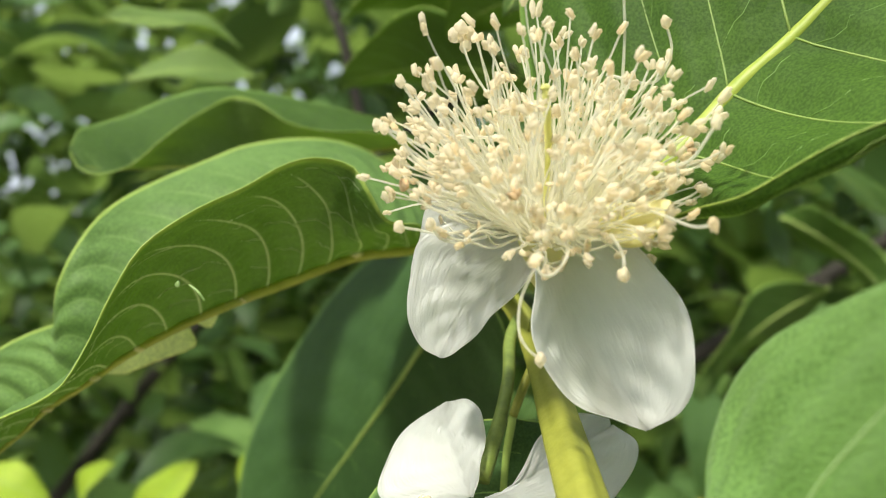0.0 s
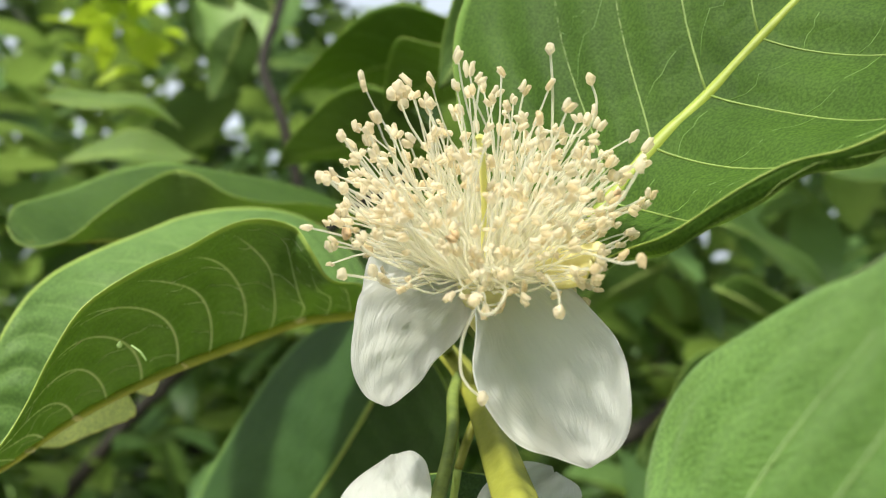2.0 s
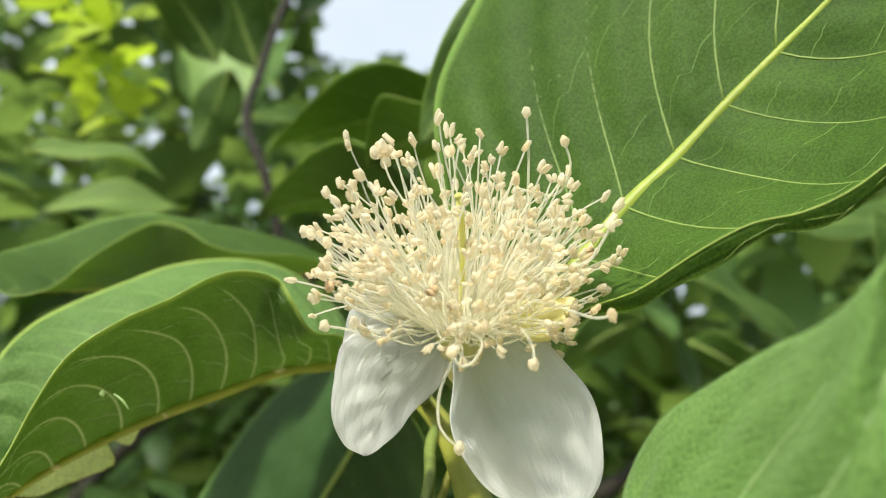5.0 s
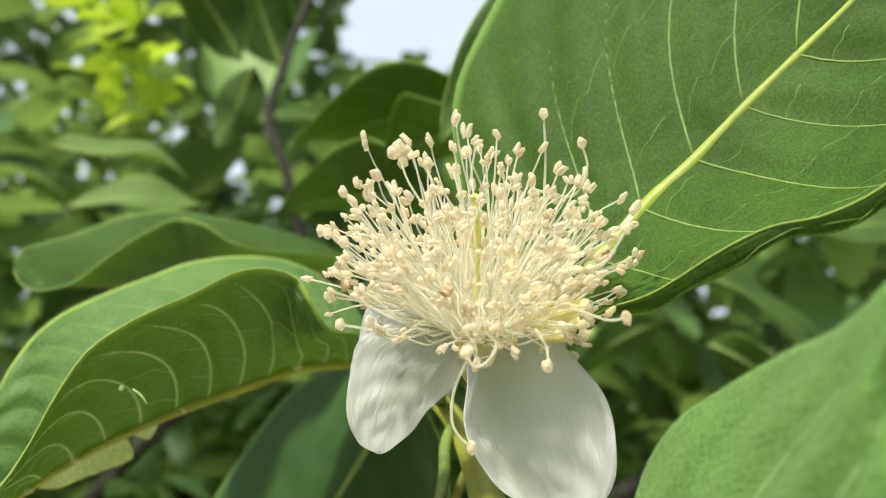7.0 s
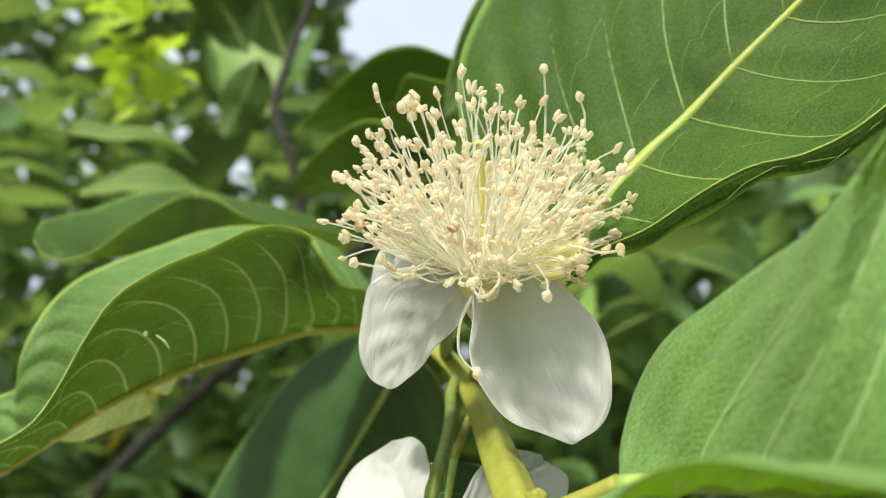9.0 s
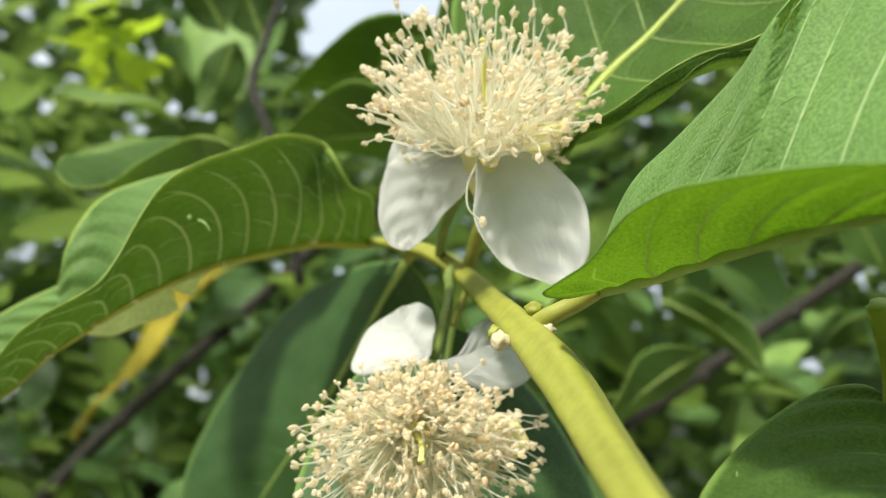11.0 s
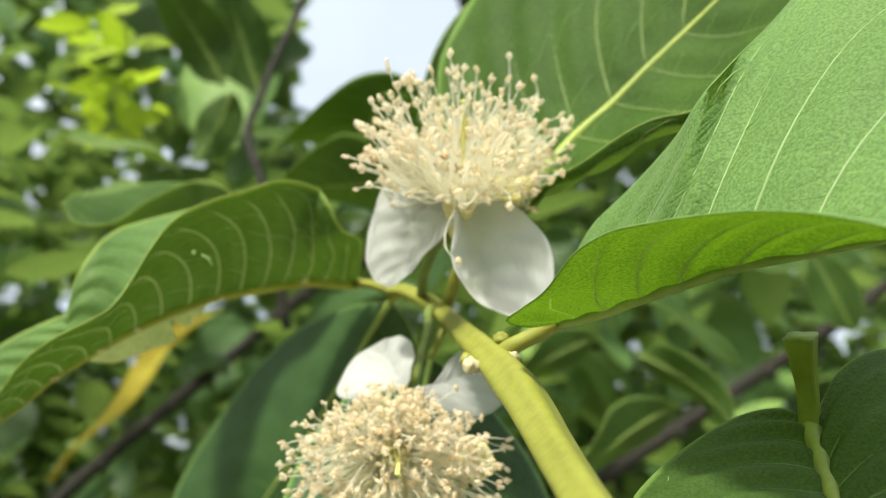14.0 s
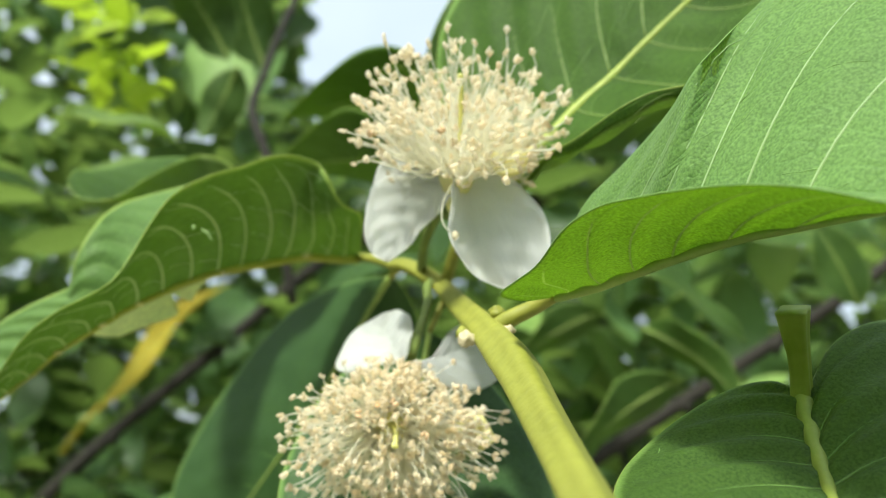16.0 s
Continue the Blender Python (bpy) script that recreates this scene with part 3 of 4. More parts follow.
Gr = [(0.0102, 0.126, 1.4849), (0.0173, 0.131, 1.4827), (0.0232, 0.132, 1.4761), (0.0285, 0.13, 1.4688), (0.0319, 0.126, 1.461), (0.0332, 0.121, 1.4542), (0.0312, 0.114, 1.4466), (0.0233, 0.108, 1.4407), (0.012, 0.105, 1.4381)]
TW = [(0.0066, 0.004, 1.4517), (0.0117, 0.028, 1.4552), (0.0145, 0.05, 1.4617), (0.0151, 0.069, 1.4707), (0.0145, 0.085, 1.4779), (0.0142, 0.108, 1.4862), (0.0139, 0.126, 1.493), (0.0126, 0.139, 1.4986), (0.0099, 0.149, 1.5033), (0.007, 0.157, 1.5066), (0.0044, 0.164, 1.5082)]
Apet = [(0.007, 0.157, 1.5066), (0.0042, 0.165, 1.5089), (0.0003, 0.172, 1.5118), (-0.0035, 0.1765, 1.5131)]
Fpet = [(0.0063, 0.159, 1.5066), (0.0054, 0.163, 1.5066), (0.0046, 0.165, 1.5059)]
Cpet = [(0.0134, 0.133, 1.4957), (0.0166, 0.124, 1.5068), (0.0218, 0.117, 1.51), (0.0247, 0.112, 1.5127)]
Dpet = [(0.0147, 0.0845, 1.4784), (0.0166, 0.082, 1.4798), (0.02, 0.08, 1.4814), (0.0226, 0.0776, 1.4829)]
ped2 = [(0.0119, 0.1400, 1.4990), (0.0098, 0.1310, 1.4955), (0.0091, 0.1240, 1.4910), (0.0076, 0.1190, 1.4859), (0.0061, 0.1160, 1.4819), (0.0047, 0.1140, 1.4787)]
ped1 = [(0.0101, 0.147, 1.503), (0.0091, 0.13, 1.5047), (0.0101, 0.116, 1.5065), (0.0115, 0.105, 1.5035)]
PRm = [(0.0112, 0.0975, 1.5086), (0.0128, 0.0995, 1.5045), (0.0163, 0.1025, 1.4976), (0.0195, 0.101, 1.491), (0.0224, 0.098, 1.4871)]
PRl = [(0.0109, 0.0975, 1.5084), (0.01, 0.0965, 1.504), (0.0098, 0.097, 1.4985), (0.0112, 0.097, 1.4933), (0.0156, 0.097, 1.4894), (0.0221, 0.0978, 1.487)]
PRr = [(0.0119, 0.0975, 1.5087), (0.0185, 0.098, 1.5093), (0.0242, 0.095, 1.5031), (0.0262, 0.094, 1.4981), (0.0265, 0.094, 1.4927), (0.0252, 0.096, 1.4891), (0.0226, 0.098, 1.4871)]
PLm = [(0.0107, 0.0985, 1.5088), (0.0079, 0.1015, 1.5056), (0.0043, 0.105, 1.5016), (0.001, 0.107, 1.4973), (-0.0001, 0.1065, 1.4945)]
PLl = [(0.0104, 0.0985, 1.5089), (0.0035, 0.1035, 1.5109), (-0.0025, 0.106, 1.5087), (-0.004, 0.107, 1.5042), (-0.0042, 0.1075, 1.4993), (-0.0028, 0.1072, 1.4959), (-0.0003, 0.1066, 1.4944)]
PLr = [(0.0109, 0.0985, 1.5086), (0.0103, 0.0995, 1.5045), (0.0071, 0.102, 1.5009), (0.0043, 0.1045, 1.4978), (0.0017, 0.106, 1.4952), (0.0001, 0.1065, 1.4944)]
PBm = [(0.0109, 0.1005, 1.5094), (0.0019, 0.1043, 1.5097), (-0.0011, 0.1079, 1.5067), (-0.0038, 0.1106, 1.5035)]
PBl = [(0.0109, 0.1005, 1.51), (0.0049, 0.1041, 1.5162), (0.0024, 0.106, 1.5182), (-0.0001, 0.1085, 1.5161), (-0.0022, 0.1103, 1.5119), (-0.0033, 0.1108, 1.5085), (-0.0039, 0.1103, 1.5053), (-0.004, 0.1106, 1.5037)]
PBr = [(0.0109, 0.1005, 1.5088), (0.003, 0.1055, 1.5044), (0.0, 0.1086, 1.5019), (-0.0024, 0.1108, 1.5011), (-0.0038, 0.1107, 1.5028)]
KXm = [(0.0166, 0.0963, 1.5113), (0.0204, 0.0947, 1.5089), (0.0225, 0.0917, 1.5094)]
KXl = [(0.0167, 0.0963, 1.5121), (0.0211, 0.0947, 1.5116), (0.0235, 0.0912, 1.5114), (0.0221, 0.0895, 1.5092)]
KXr = [(0.0163, 0.0963, 1.5107), (0.0182, 0.0947, 1.5073), (0.021, 0.0917, 1.507), (0.022, 0.0895, 1.5089)]
P2Lm = [(0.0032, 0.1100, 1.4774), (0.0019, 0.1145, 1.4807), (0.0004, 0.1185, 1.4844), (0.0006, 0.1201, 1.4879)]
P2Ll = [(0.0025, 0.1100, 1.4771), (-0.0031, 0.1125, 1.4762), (-0.0081, 0.1160, 1.4762), (-0.0070, 0.1190, 1.4816), (-0.0035, 0.1203, 1.4854), (0.0004, 0.1201, 1.4879)]
P2Lr = [(0.0037, 0.1100, 1.4774), (0.0048, 0.1125, 1.4810), (0.0053, 0.1160, 1.4859), (0.0036, 0.1191, 1.4882), (0.0008, 0.1201, 1.4879)]
P2Rm = [(0.0052, 0.11, 1.4771), (0.0104, 0.1135, 1.4788), (0.0166, 0.117, 1.4817), (0.0224, 0.12, 1.4846)]
P2Rl = [(0.0051, 0.11, 1.4774), (0.0082, 0.1125, 1.4779), (0.0128, 0.116, 1.4841), (0.0177, 0.119, 1.4865), (0.0222, 0.1201, 1.4856)]
P2Rr = [(0.0056, 0.11, 1.4769), (0.0109, 0.112, 1.4735), (0.0184, 0.115, 1.4732), (0.0241, 0.118, 1.4779), (0.0258, 0.1195, 1.4825), (0.0228, 0.1201, 1.4848)]
torn_m = [(-0.0372, 0.1535, 1.5028), (-0.0410, 0.1543, 1.5017), (-0.0447, 0.1551, 1.5003), (-0.0472, 0.1557, 1.4995), (-0.0503, 0.1564, 1.4982), (-0.0528, 0.1571, 1.4969), (-0.0559, 0.1579, 1.4954), (-0.0590, 0.1588, 1.4936), (-0.0633, 0.1600, 1.4910)]
torn_e = [(-0.0382, 0.1598, 1.5018), (-0.04, 0.1601, 1.4998), (-0.0418, 0.1607, 1.4966), (-0.0459, 0.1603, 1.4982), (-0.0439, 0.1609, 1.4934), (-0.0502, 0.1618, 1.4909), (-0.0538, 0.1621, 1.4895), (-0.0585, 0.1627, 1.4881), (-0.0632, 0.1626, 1.4889)]
torn_t = [(-0.0372, 0.1528, 1.5033), (-0.0409, 0.1536, 1.5022), (-0.0447, 0.1545, 1.5008), (-0.0471, 0.1550, 1.5000), (-0.0502, 0.1558, 1.4987), (-0.0527, 0.1564, 1.4974), (-0.0558, 0.1572, 1.4959), (-0.0589, 0.1581, 1.4941), (-0.0632, 0.1594, 1.4915)]
s1 = [(0.0096, 0.093, 1.5045), (0.0081, 0.092, 1.5013), (0.0078, 0.0915, 1.4979), (0.0086, 0.091, 1.4962), (0.0099, 0.0907, 1.4951)]
s2 = [(0.0111, 0.0895, 1.5076), (0.0124, 0.088, 1.506), (0.0111, 0.087, 1.5038), (0.0097, 0.0868, 1.5035), (0.0091, 0.087, 1.505)]
s3 = [(0.0171, 0.09, 1.5078), (0.0178, 0.0875, 1.5054), (0.0177, 0.087, 1.5035)]
s4 = [(0.0181, 0.095, 1.5121), (0.0218, 0.089, 1.5098), (0.0238, 0.084, 1.508), (0.0253, 0.0825, 1.508)]
s5 = [(0.0062, 0.0985, 1.5099), (0.0004, 0.096, 1.5084), (-0.0031, 0.0953, 1.5088), (-0.0047, 0.0949, 1.509)]
s6 = [(0.0055, 0.099, 1.5118), (0.0004, 0.096, 1.5107), (-0.0028, 0.095, 1.5119), (-0.0042, 0.0945, 1.5135)]
s7 = [(0.0055, 0.0985, 1.5166), (-0.0003, 0.096, 1.5171), (-0.005, 0.095, 1.5192), (-0.0071, 0.0948, 1.5201)]
s8 = [(0.0059, 0.0985, 1.5158), (-0.0003, 0.0955, 1.5155), (-0.0039, 0.0945, 1.5176), (-0.0063, 0.0942, 1.5196)]
s9 = [(0.0063, 0.0985, 1.5155), (0.0004, 0.0955, 1.5145), (-0.0028, 0.094, 1.516), (-0.0044, 0.0935, 1.5184)]
s10 = [(0.0062, 0.0985, 1.5087), (0.0018, 0.095, 1.5073), (-0.0003, 0.0935, 1.5077), (-0.0013, 0.093, 1.5091)]
s11 = [(0.0079, 0.1, 1.5205), (0.0034, 0.1005, 1.5277), (0.0021, 0.101, 1.5316)]
s12 = [(0.0162, 0.093, 1.5077), (0.0139, 0.089, 1.5075), (0.0128, 0.088, 1.5077)]
s13 = [(0.0071, 0.1, 1.5197), (0.0004, 0.0975, 1.5197), (-0.0029, 0.0965, 1.5227), (-0.0047, 0.096, 1.5252)]
s14 = [(0.0187, 0.1, 1.527), (0.0236, 0.098, 1.5256), (0.0254, 0.097, 1.5288), (0.0247, 0.0965, 1.532)]
s15 = [(0.0195, 0.0975, 1.5199), (0.02, 0.096, 1.5295), (0.0197, 0.0945, 1.535)]
s16 = [(0.0216, 0.094, 1.5151), (0.0245, 0.088, 1.5149), (0.0258, 0.086, 1.5168), (0.0267, 0.0855, 1.5184)]
SC = [(0.0104, 0.0835, 1.477), (0.0164, 0.0815, 1.4781), (0.0153, 0.084, 1.4813), (0.0094, 0.087, 1.4784)]


# ---- ground ----
# unseen; made pale to bounce light up under the leaves and petals
g = 60.0
nG = 40
gx = np.linspace(-g, g, nG)
gv = [(x, y, 0.06 * noise.noise(Vector((x * 0.3, y * 0.3, 0)))) for y in gx for x in gx]
gf = [(i * nG + j, i * nG + j + 1, (i + 1) * nG + j + 1, (i + 1) * nG + j) for i in range(nG - 1) for j in range(nG - 1)]
tagged(mesh_object("ground", gv, gf, BOUNCE_SOIL), "pale soil under the tree, unseen, lightened to bounce light up", "ground", kind="structure")

# ---- the flowering twig ----
twig = thing("guava_twig", TW[0], "thick yellow-green young guava twig with flower stalks", "twig")
tube("stem", TW, [0.0018, 0.0020, 0.0022, 0.0025, 0.0030, 0.0025, 0.0023, 0.0021, 0.0019, 0.0017, 0.0014], TWIG, twig, "ridged lime-green stem", 80, 32, ridge=0.11)
tube("flower_stalk", ped2, [0.0010, 0.0009, 0.0009, 0.0013], STALK, twig, "slender green flower stalk", 24, 12)
tube("flower_stalk", ped1, [0.0011, 0.0010, 0.0011, 0.0016], STALK, twig, "slender green flower stalk", 24, 12)


def knob(name, place, size, mat, parent, label, seed):
    bm = bmesh.new()
    bmesh.ops.create_icosphere(bm, subdivisions=3, radius=1)
    for v in bm.verts:
        n = noise.noise(v.co * 1.6 + Vector((seed, 0, 0)))
        n += 0.5 * noise.noise(v.co * 4.0 + Vector((0, seed, 0)))
        v.co = Vector((v.co.x * size[0], v.co.y * size[1], v.co.z * size[2])) * (1 + 0.35 * n)
    verts = [v.co + Vector(place) for v in bm.verts]
    faces = [[v.index for v in f.verts] for f in bm.faces]
    bm.free()
    return mesh_object(name, verts, faces, mat, parent, label)


for k, (spot_at, size, mat, name, label) in enumerate([
    (SC[0], (0.0013, 0.0012, 0.0013), SCAR, "bud_scar", "pale corky bud scar"),
    (SC[1], (0.0011, 0.0010, 0.0009), SCAR, "bud_scar", "pale corky bud scar"),
    (SC[2], (0.0013, 0.0012, 0.0010), TWIG, "bud", "small green side bud"),
    (SC[3], (0.0009, 0.0009, 0.0011), TWIG, "bud", "small green side bud"),
]):
    axis = spline(TW, np.linspace(0, 1, 200))
    near = axis[np.argmin(np.linalg.norm(axis - np.array(spot_at), axis=1))]
    way = np.array(spot_at) - near
    knob(name, near + way / np.linalg.norm(way) * min(np.linalg.norm(way), 0.0040), size, mat, twig, label, k + 1)

# ---- leaves on the twig ----
folded, _ = leaf("green guava leaf folded along its midrib with insect holes", Am, An, Af, 19, 0.14, Apet, 0.0012, cross=3, bulge=(0.03, 0.08), arc=2.2, rib=0.0012, vein=0.00012, lower=0.4, quilt=0.0008, mats=(LEAF_VEINED_TOP, LEAF_VEINED_UNDER), seed=1, nu=150, nv=24)
Blade(torn_m, torn_t, torn_e, 4, 0.1, quilt=0.0002, seed=9).build("torn_flap", (LEAF_TORN_LIT, LEAF_TORN_LIT), folded, "torn leaf half coloured pale as if sunlit, with a yellowed ragged edge", 60, 10, 0.00022, 0.12)
knob("insect_hole", (-0.0363, 0.1215, 1.5036), (0.00035, 0.0003, 0.0005), VEIN_PALE, folded, "small pale insect mark", 11)
tube("insect_hole", [(-0.0350, 0.1225, 1.5036), (-0.0336, 0.1220, 1.5026), (-0.0328, 0.1222, 1.5014)], [0.00014, 0.0002, 0.00014], VEIN_PALE, folded, "curved pale insect track", 10, 6)
knob("midrib_gall", (-0.0167, 0.1662, 1.5108), (0.0016, 0.0008, 0.0008), SEPAL, folded, "swollen yellow spot on the midrib", 12)
for k, u in enumerate((0.36, 0.52, 0.60, 0.70)):
    at_rib = spline(Am, [u, u + 0.01])
    knob("midrib_gall", at_rib[0] + np.array((0, -0.0004, -0.0004)), (0.0010, 0.0006, 0.0005), SEPAL, folded, "brown and yellow scab on the midrib", 20 + k)
leaf("small wavy green guava leaf with a curled tip", Bm, Bn, Bf, 9, 0.18, None, bulge=(0.06, 0.05), vein=0.00018, vein_mat=VEIN_SOFT, seed=2)
leaf("large glossy green guava leaf with a yellow midrib", Cm, Cl, Cr, 8, (0.46, 0.24), Cpet, 0.0012, bulge=(0.03, -0.17), cross=4, rib=0.0015, vein=0.00019, vein_mat=VEIN_THIN, midrib_mat=RIB_GREEN, mats=(LEAF_SATIN, LEAF_UNDER), lower=-0.6, rib_lower=0.5, arc=1.0, roll=(0.0, 0.012), quilt=0.0010, seed=3, nu=150, nv=24)
leaf("broad light green guava leaf with sunken veins", Dm, Dl, Dr, 8, 0.30, Dpet, 0.0013, bulge=(0.05, 0.05), rib=0.0011, vein=0.00020, cross=4, vein_mat=VEIN_PALE, midrib_mat=RIB_SOFT, margin_mat=VEIN_SOFT, mats=(LEAF_VELVET, LEAF_DOWNY_UNDER), lower=-0.45, rib_lower=0.0, arc=1.1, quilt=0.0006, seed=4, nu=150, nv=24)
cut, _ = leaf("dark green guava leaf with a cut upright stalk", Em, Er, El, 8, 0.2, None, bulge=(0.05, 0.05), rib=0.0013, vein=0.00022, vein_mat=VEIN_SOFT, midrib_mat=RIB_GREEN, quilt=0.0010, seed=5, nu=90, nv=18)
tube("petiole", Ep, [0.0014, 0.0013, 0.0014, 0.0017, 0.0021], RIB_GREEN, cut, "thick green stalk with a flared cut end", 30, 24, ridge=0.16)
leaf("shaded dark green guava leaf hanging from the twig", Fm, Fr, Fl, 11, 0.2, Fpet, 0.0011, mats=(LEAF_SHADED, LEAF_UNDER), bulge=(0.03, 0.03), rib=0.0009, vein=0.00016, vein_mat=VEIN_SOFT, midrib_mat=RIB_SOFT, loop=False, seed=6)
leaf("dark green guava leaf behind the lower flower", Gm, Gr, Gl, 9, 0.2, mats=(LEAF_SHADED, LEAF_UNDER), stalk=[(0.0139, 0.1285, 1.4940), (0.0118, 0.1275, 1.4900), (0.0098, 0.1260, 1.4852)], stalk_r=0.0007, midrib_mat=RIB_SOFT, bulge=(0.04, 0.04), rib=0.0006, vein=0.00018, vein_mat=VEIN_SOFT, seed=7)


# ---- flowers ----
def stamen_mesh(name, seed, old):
    """A filament one unit long that bends, with a two-lobed anther."""
    rng = random.Random(seed)
    n = 10
    bx, by = rng.uniform(-0.20, 0.20), rng.uniform(-0.30, 0.30)
    us = np.linspace(0, 1, n)
    path = np.stack([0.016 * (bx * np.sin(us * 2.4) + 0.02 * np.sin(us * 9 + seed)), 0.016 * by * us**2, 0.016 * us], 1)
    v, f = tube_mesh(path, 0.000145 * (1 - 0.2 * us), 6)
    fm = [0] * len(f)
    tip = path[-1]
    turn = Euler((rng.uniform(-0.9, 0.9), rng.uniform(-0.9, 0.9), rng.uniform(0, 6))).to_matrix()
    fat = rng.uniform(1.0, 1.4)
    for lobe in (-1, 1):
        bm = bmesh.new()
        bmesh.ops.create_icosphere(bm, subdivisions=2, radius=1)
        base = len(v)
        for q in bm.verts:
            k = 1 + 0.45 * noise.noise(q.co * 1.9 + Vector((seed, lobe, 0)))
            c = turn @ (Vector((q.co.x * 0.00028 + lobe * (0.00027 + 0.00010 * q.co.z), q.co.y * 0.00028, math.copysign(abs(q.co.z) ** 0.6, q.co.z) * 0.00054)) * k * fat)
            v.append(tip + np.array(c))
        for face in bm.faces:
            f.append([base + q.index for q in face.verts])
            fm.append(1)
        bm.free()
    me = bpy.data.meshes.new(name)
    me.from_pydata([tuple(q) for q in v], [], f)
    me.materials.append(FILAMENT)
    me.materials.append(ANTHER_OLD if old else ANTHER)
    me.polygons.foreach_set("material_index", fm)
    me.polygons.foreach_set("use_smooth", [True] * len(f))
    return me


STAMENS = [stamen_mesh("stamen", k, k == 26) for k in range(27)]


def flower(label, centre, axis, count, reach, spread, seed, petals, sepals, style_len, strays=(), inner=630, short_below=False):
    root = thing("guava_flower", centre, label, "flower", "guava flowers")
    rng = random.Random(seed)
    c, n = Vector(centre), Vector(axis).normalized()
    frame_q = n.to_track_quat('Z', 'Y').to_matrix()
    # the cup under the stamens
    cup = []
    rings = [(0.0016, -0.0075), (0.0030, -0.0060), (0.0040, -0.0035), (0.0052, -0.0010), (0.0056, 0.0002), (0.0050, 0.0008), (0.0028, 0.0004), (0.0006, 0.0002)]
    sides = 20
    for r, z in rings:
        for j in range(sides):
            w = 2 * math.pi * j / sides
            cup.append(c + frame_q @ Vector((0.58 * r * math.cos(w), 0.58 * r * math.sin(w), z)))
    faces = [[i * sides + j, i * sides + (j + 1) % sides, (i + 1) * sides + (j + 1) % sides, (i + 1) * sides + j] for i in range(len(rings) - 1) for j in range(sides)]
    faces.append(list(range(sides))[::-1])
    faces.append([(len(rings) - 1) * sides + j for j in range(sides)])
    mesh_object("calyx_cup", cup, faces, SEPAL, root, "pale yellow-green calyx cup")
    for k in range(count):
        f = (k + 0.5) / count
        ang = math.acos(1 - f * (1 - math.cos(radians(spread)))) * (0.97 + 0.06 * rng.random())
        az = k * 2.399963 + rng.uniform(-0.25, 0.25)
        d = frame_q @ Vector((math.sin(ang) * math.cos(az), math.sin(ang) * math.sin(az), math.cos(ang)))
        if short_below and (ang < 0.12 or d.z < -0.07 or (d.y > 0.15 and d.z < 0.28) or (d.x > 0.45 and d.z < 0.06)):
            continue
        if short_below and ((d.x < -0.25 and d.z < 0.32 and rng.random() < 0.85) or (d.x > 0.35 and d.z < 0.14)):
            continue
        r0 = 0.0010 + 0.0042 * min(1.0, ang / radians(spread))
        base = c + frame_q @ Vector((r0 * math.cos(az), r0 * math.sin(az), 0.0004))
        ln = reach(ang, d) * (1.04 - (0.60 if ang < radians(spread) * 0.6 else 0.46) * rng.random() ** 1.1) - r0 * math.sin(ang)
        if short_below and rng.random() > 0.12:
            ln *= (1 - 0.44 * max(0.0, min(1.0, (0.42 - d.z) / 0.42))) * (1 - 0.30 * max(0.0, min(1.0, (-0.15 - d.y) / 0.5))) * (1 - 0.30 * max(0.0, min(1.0, (-0.25 - d.x) / 0.4)) * max(0.0, min(1.0, (0.55 - d.z) / 0.4)))
        ob = new("stamen", STAMENS[rng.randrange(27)])
        q = d.to_track_quat('Z', 'Y').to_matrix().to_4x4()
        s = ln / 0.016
        ob.parent = root
        ob.matrix_basis = Matrix.Translation(base - c) @ q @ pose(0, 0, 0, 0, 0, rng.uniform(0, 360)) @ Matrix.Diagonal((1.0, 1.0, s, 1))
    # the crowd of short inner stamens
    pv, pf, pm = [], [], []
    for k in range(inner):
        ang = radians(spread * 0.92) * math.sqrt((k + 0.5) / inner)
        az = k * 2.399963 + 1.0
        d = frame_q @ Vector((math.sin(ang) * math.cos(az), math.sin(ang) * math.sin(az), math.cos(ang)))
        if short_below and (d.z < -0.10 or (d.y > 0.3 and d.z < 0.2) or (d.x > 0.5 and d.z < 0.0)):
            continue
        if short_below and ((d.x < -0.25 and d.z < 0.32 and rng.random() < 0.85) or (d.x > 0.4 and d.z < 0.12)):
            continue
        r0 = 0.0016 + 0.0030 * ang / radians(spread)
        base = c + frame_q @ Vector((r0 * math.cos(az), r0 * math.sin(az), 0.0004))
        ln = reach(ang, d) * rng.uniform(0.42, 0.88 if ang < radians(spread) * 0.7 else 0.56)
        if short_below:
            ln *= 1 - 0.30 * max(0.0, min(1.0, (0.35 - d.z) / 0.35))
        m = Matrix.Translation(base) @ d.to_track_quat('Z', 'Y').to_matrix().to_4x4() @ pose(0, 0, 0, 0, 0, rng.uniform(0, 360))
        me = STAMENS[rng.randrange(26)]
        first = len(pv)
        zs = ln / 0.016
        for q in me.vertices:
            w = q.co.copy()
            w.z = w.z * zs if w.z < 0.0145 else ln + (w.z - 0.016)
            pv.append(m @ w)
        for poly in me.polygons:
            pf.append([first + i for i in poly.vertices])
            pm.append(poly.material_index)
    tagged(mesh_object("stamen_crowd", pv, pf, [FILAMENT, ANTHER], root, "crowd of short cream stamens", pm), kind="stuff")
    for path in strays:
        us = np.linspace(0, 1, 22)
        v, f = tube_mesh(spline(path, us), 0.00019 * (1 - 0.2 * us), 6)
        ob = mesh_object("long_stamen", v, f, FILAMENT, root, "long bent white stamen")
        ob["at"] = root["at"]
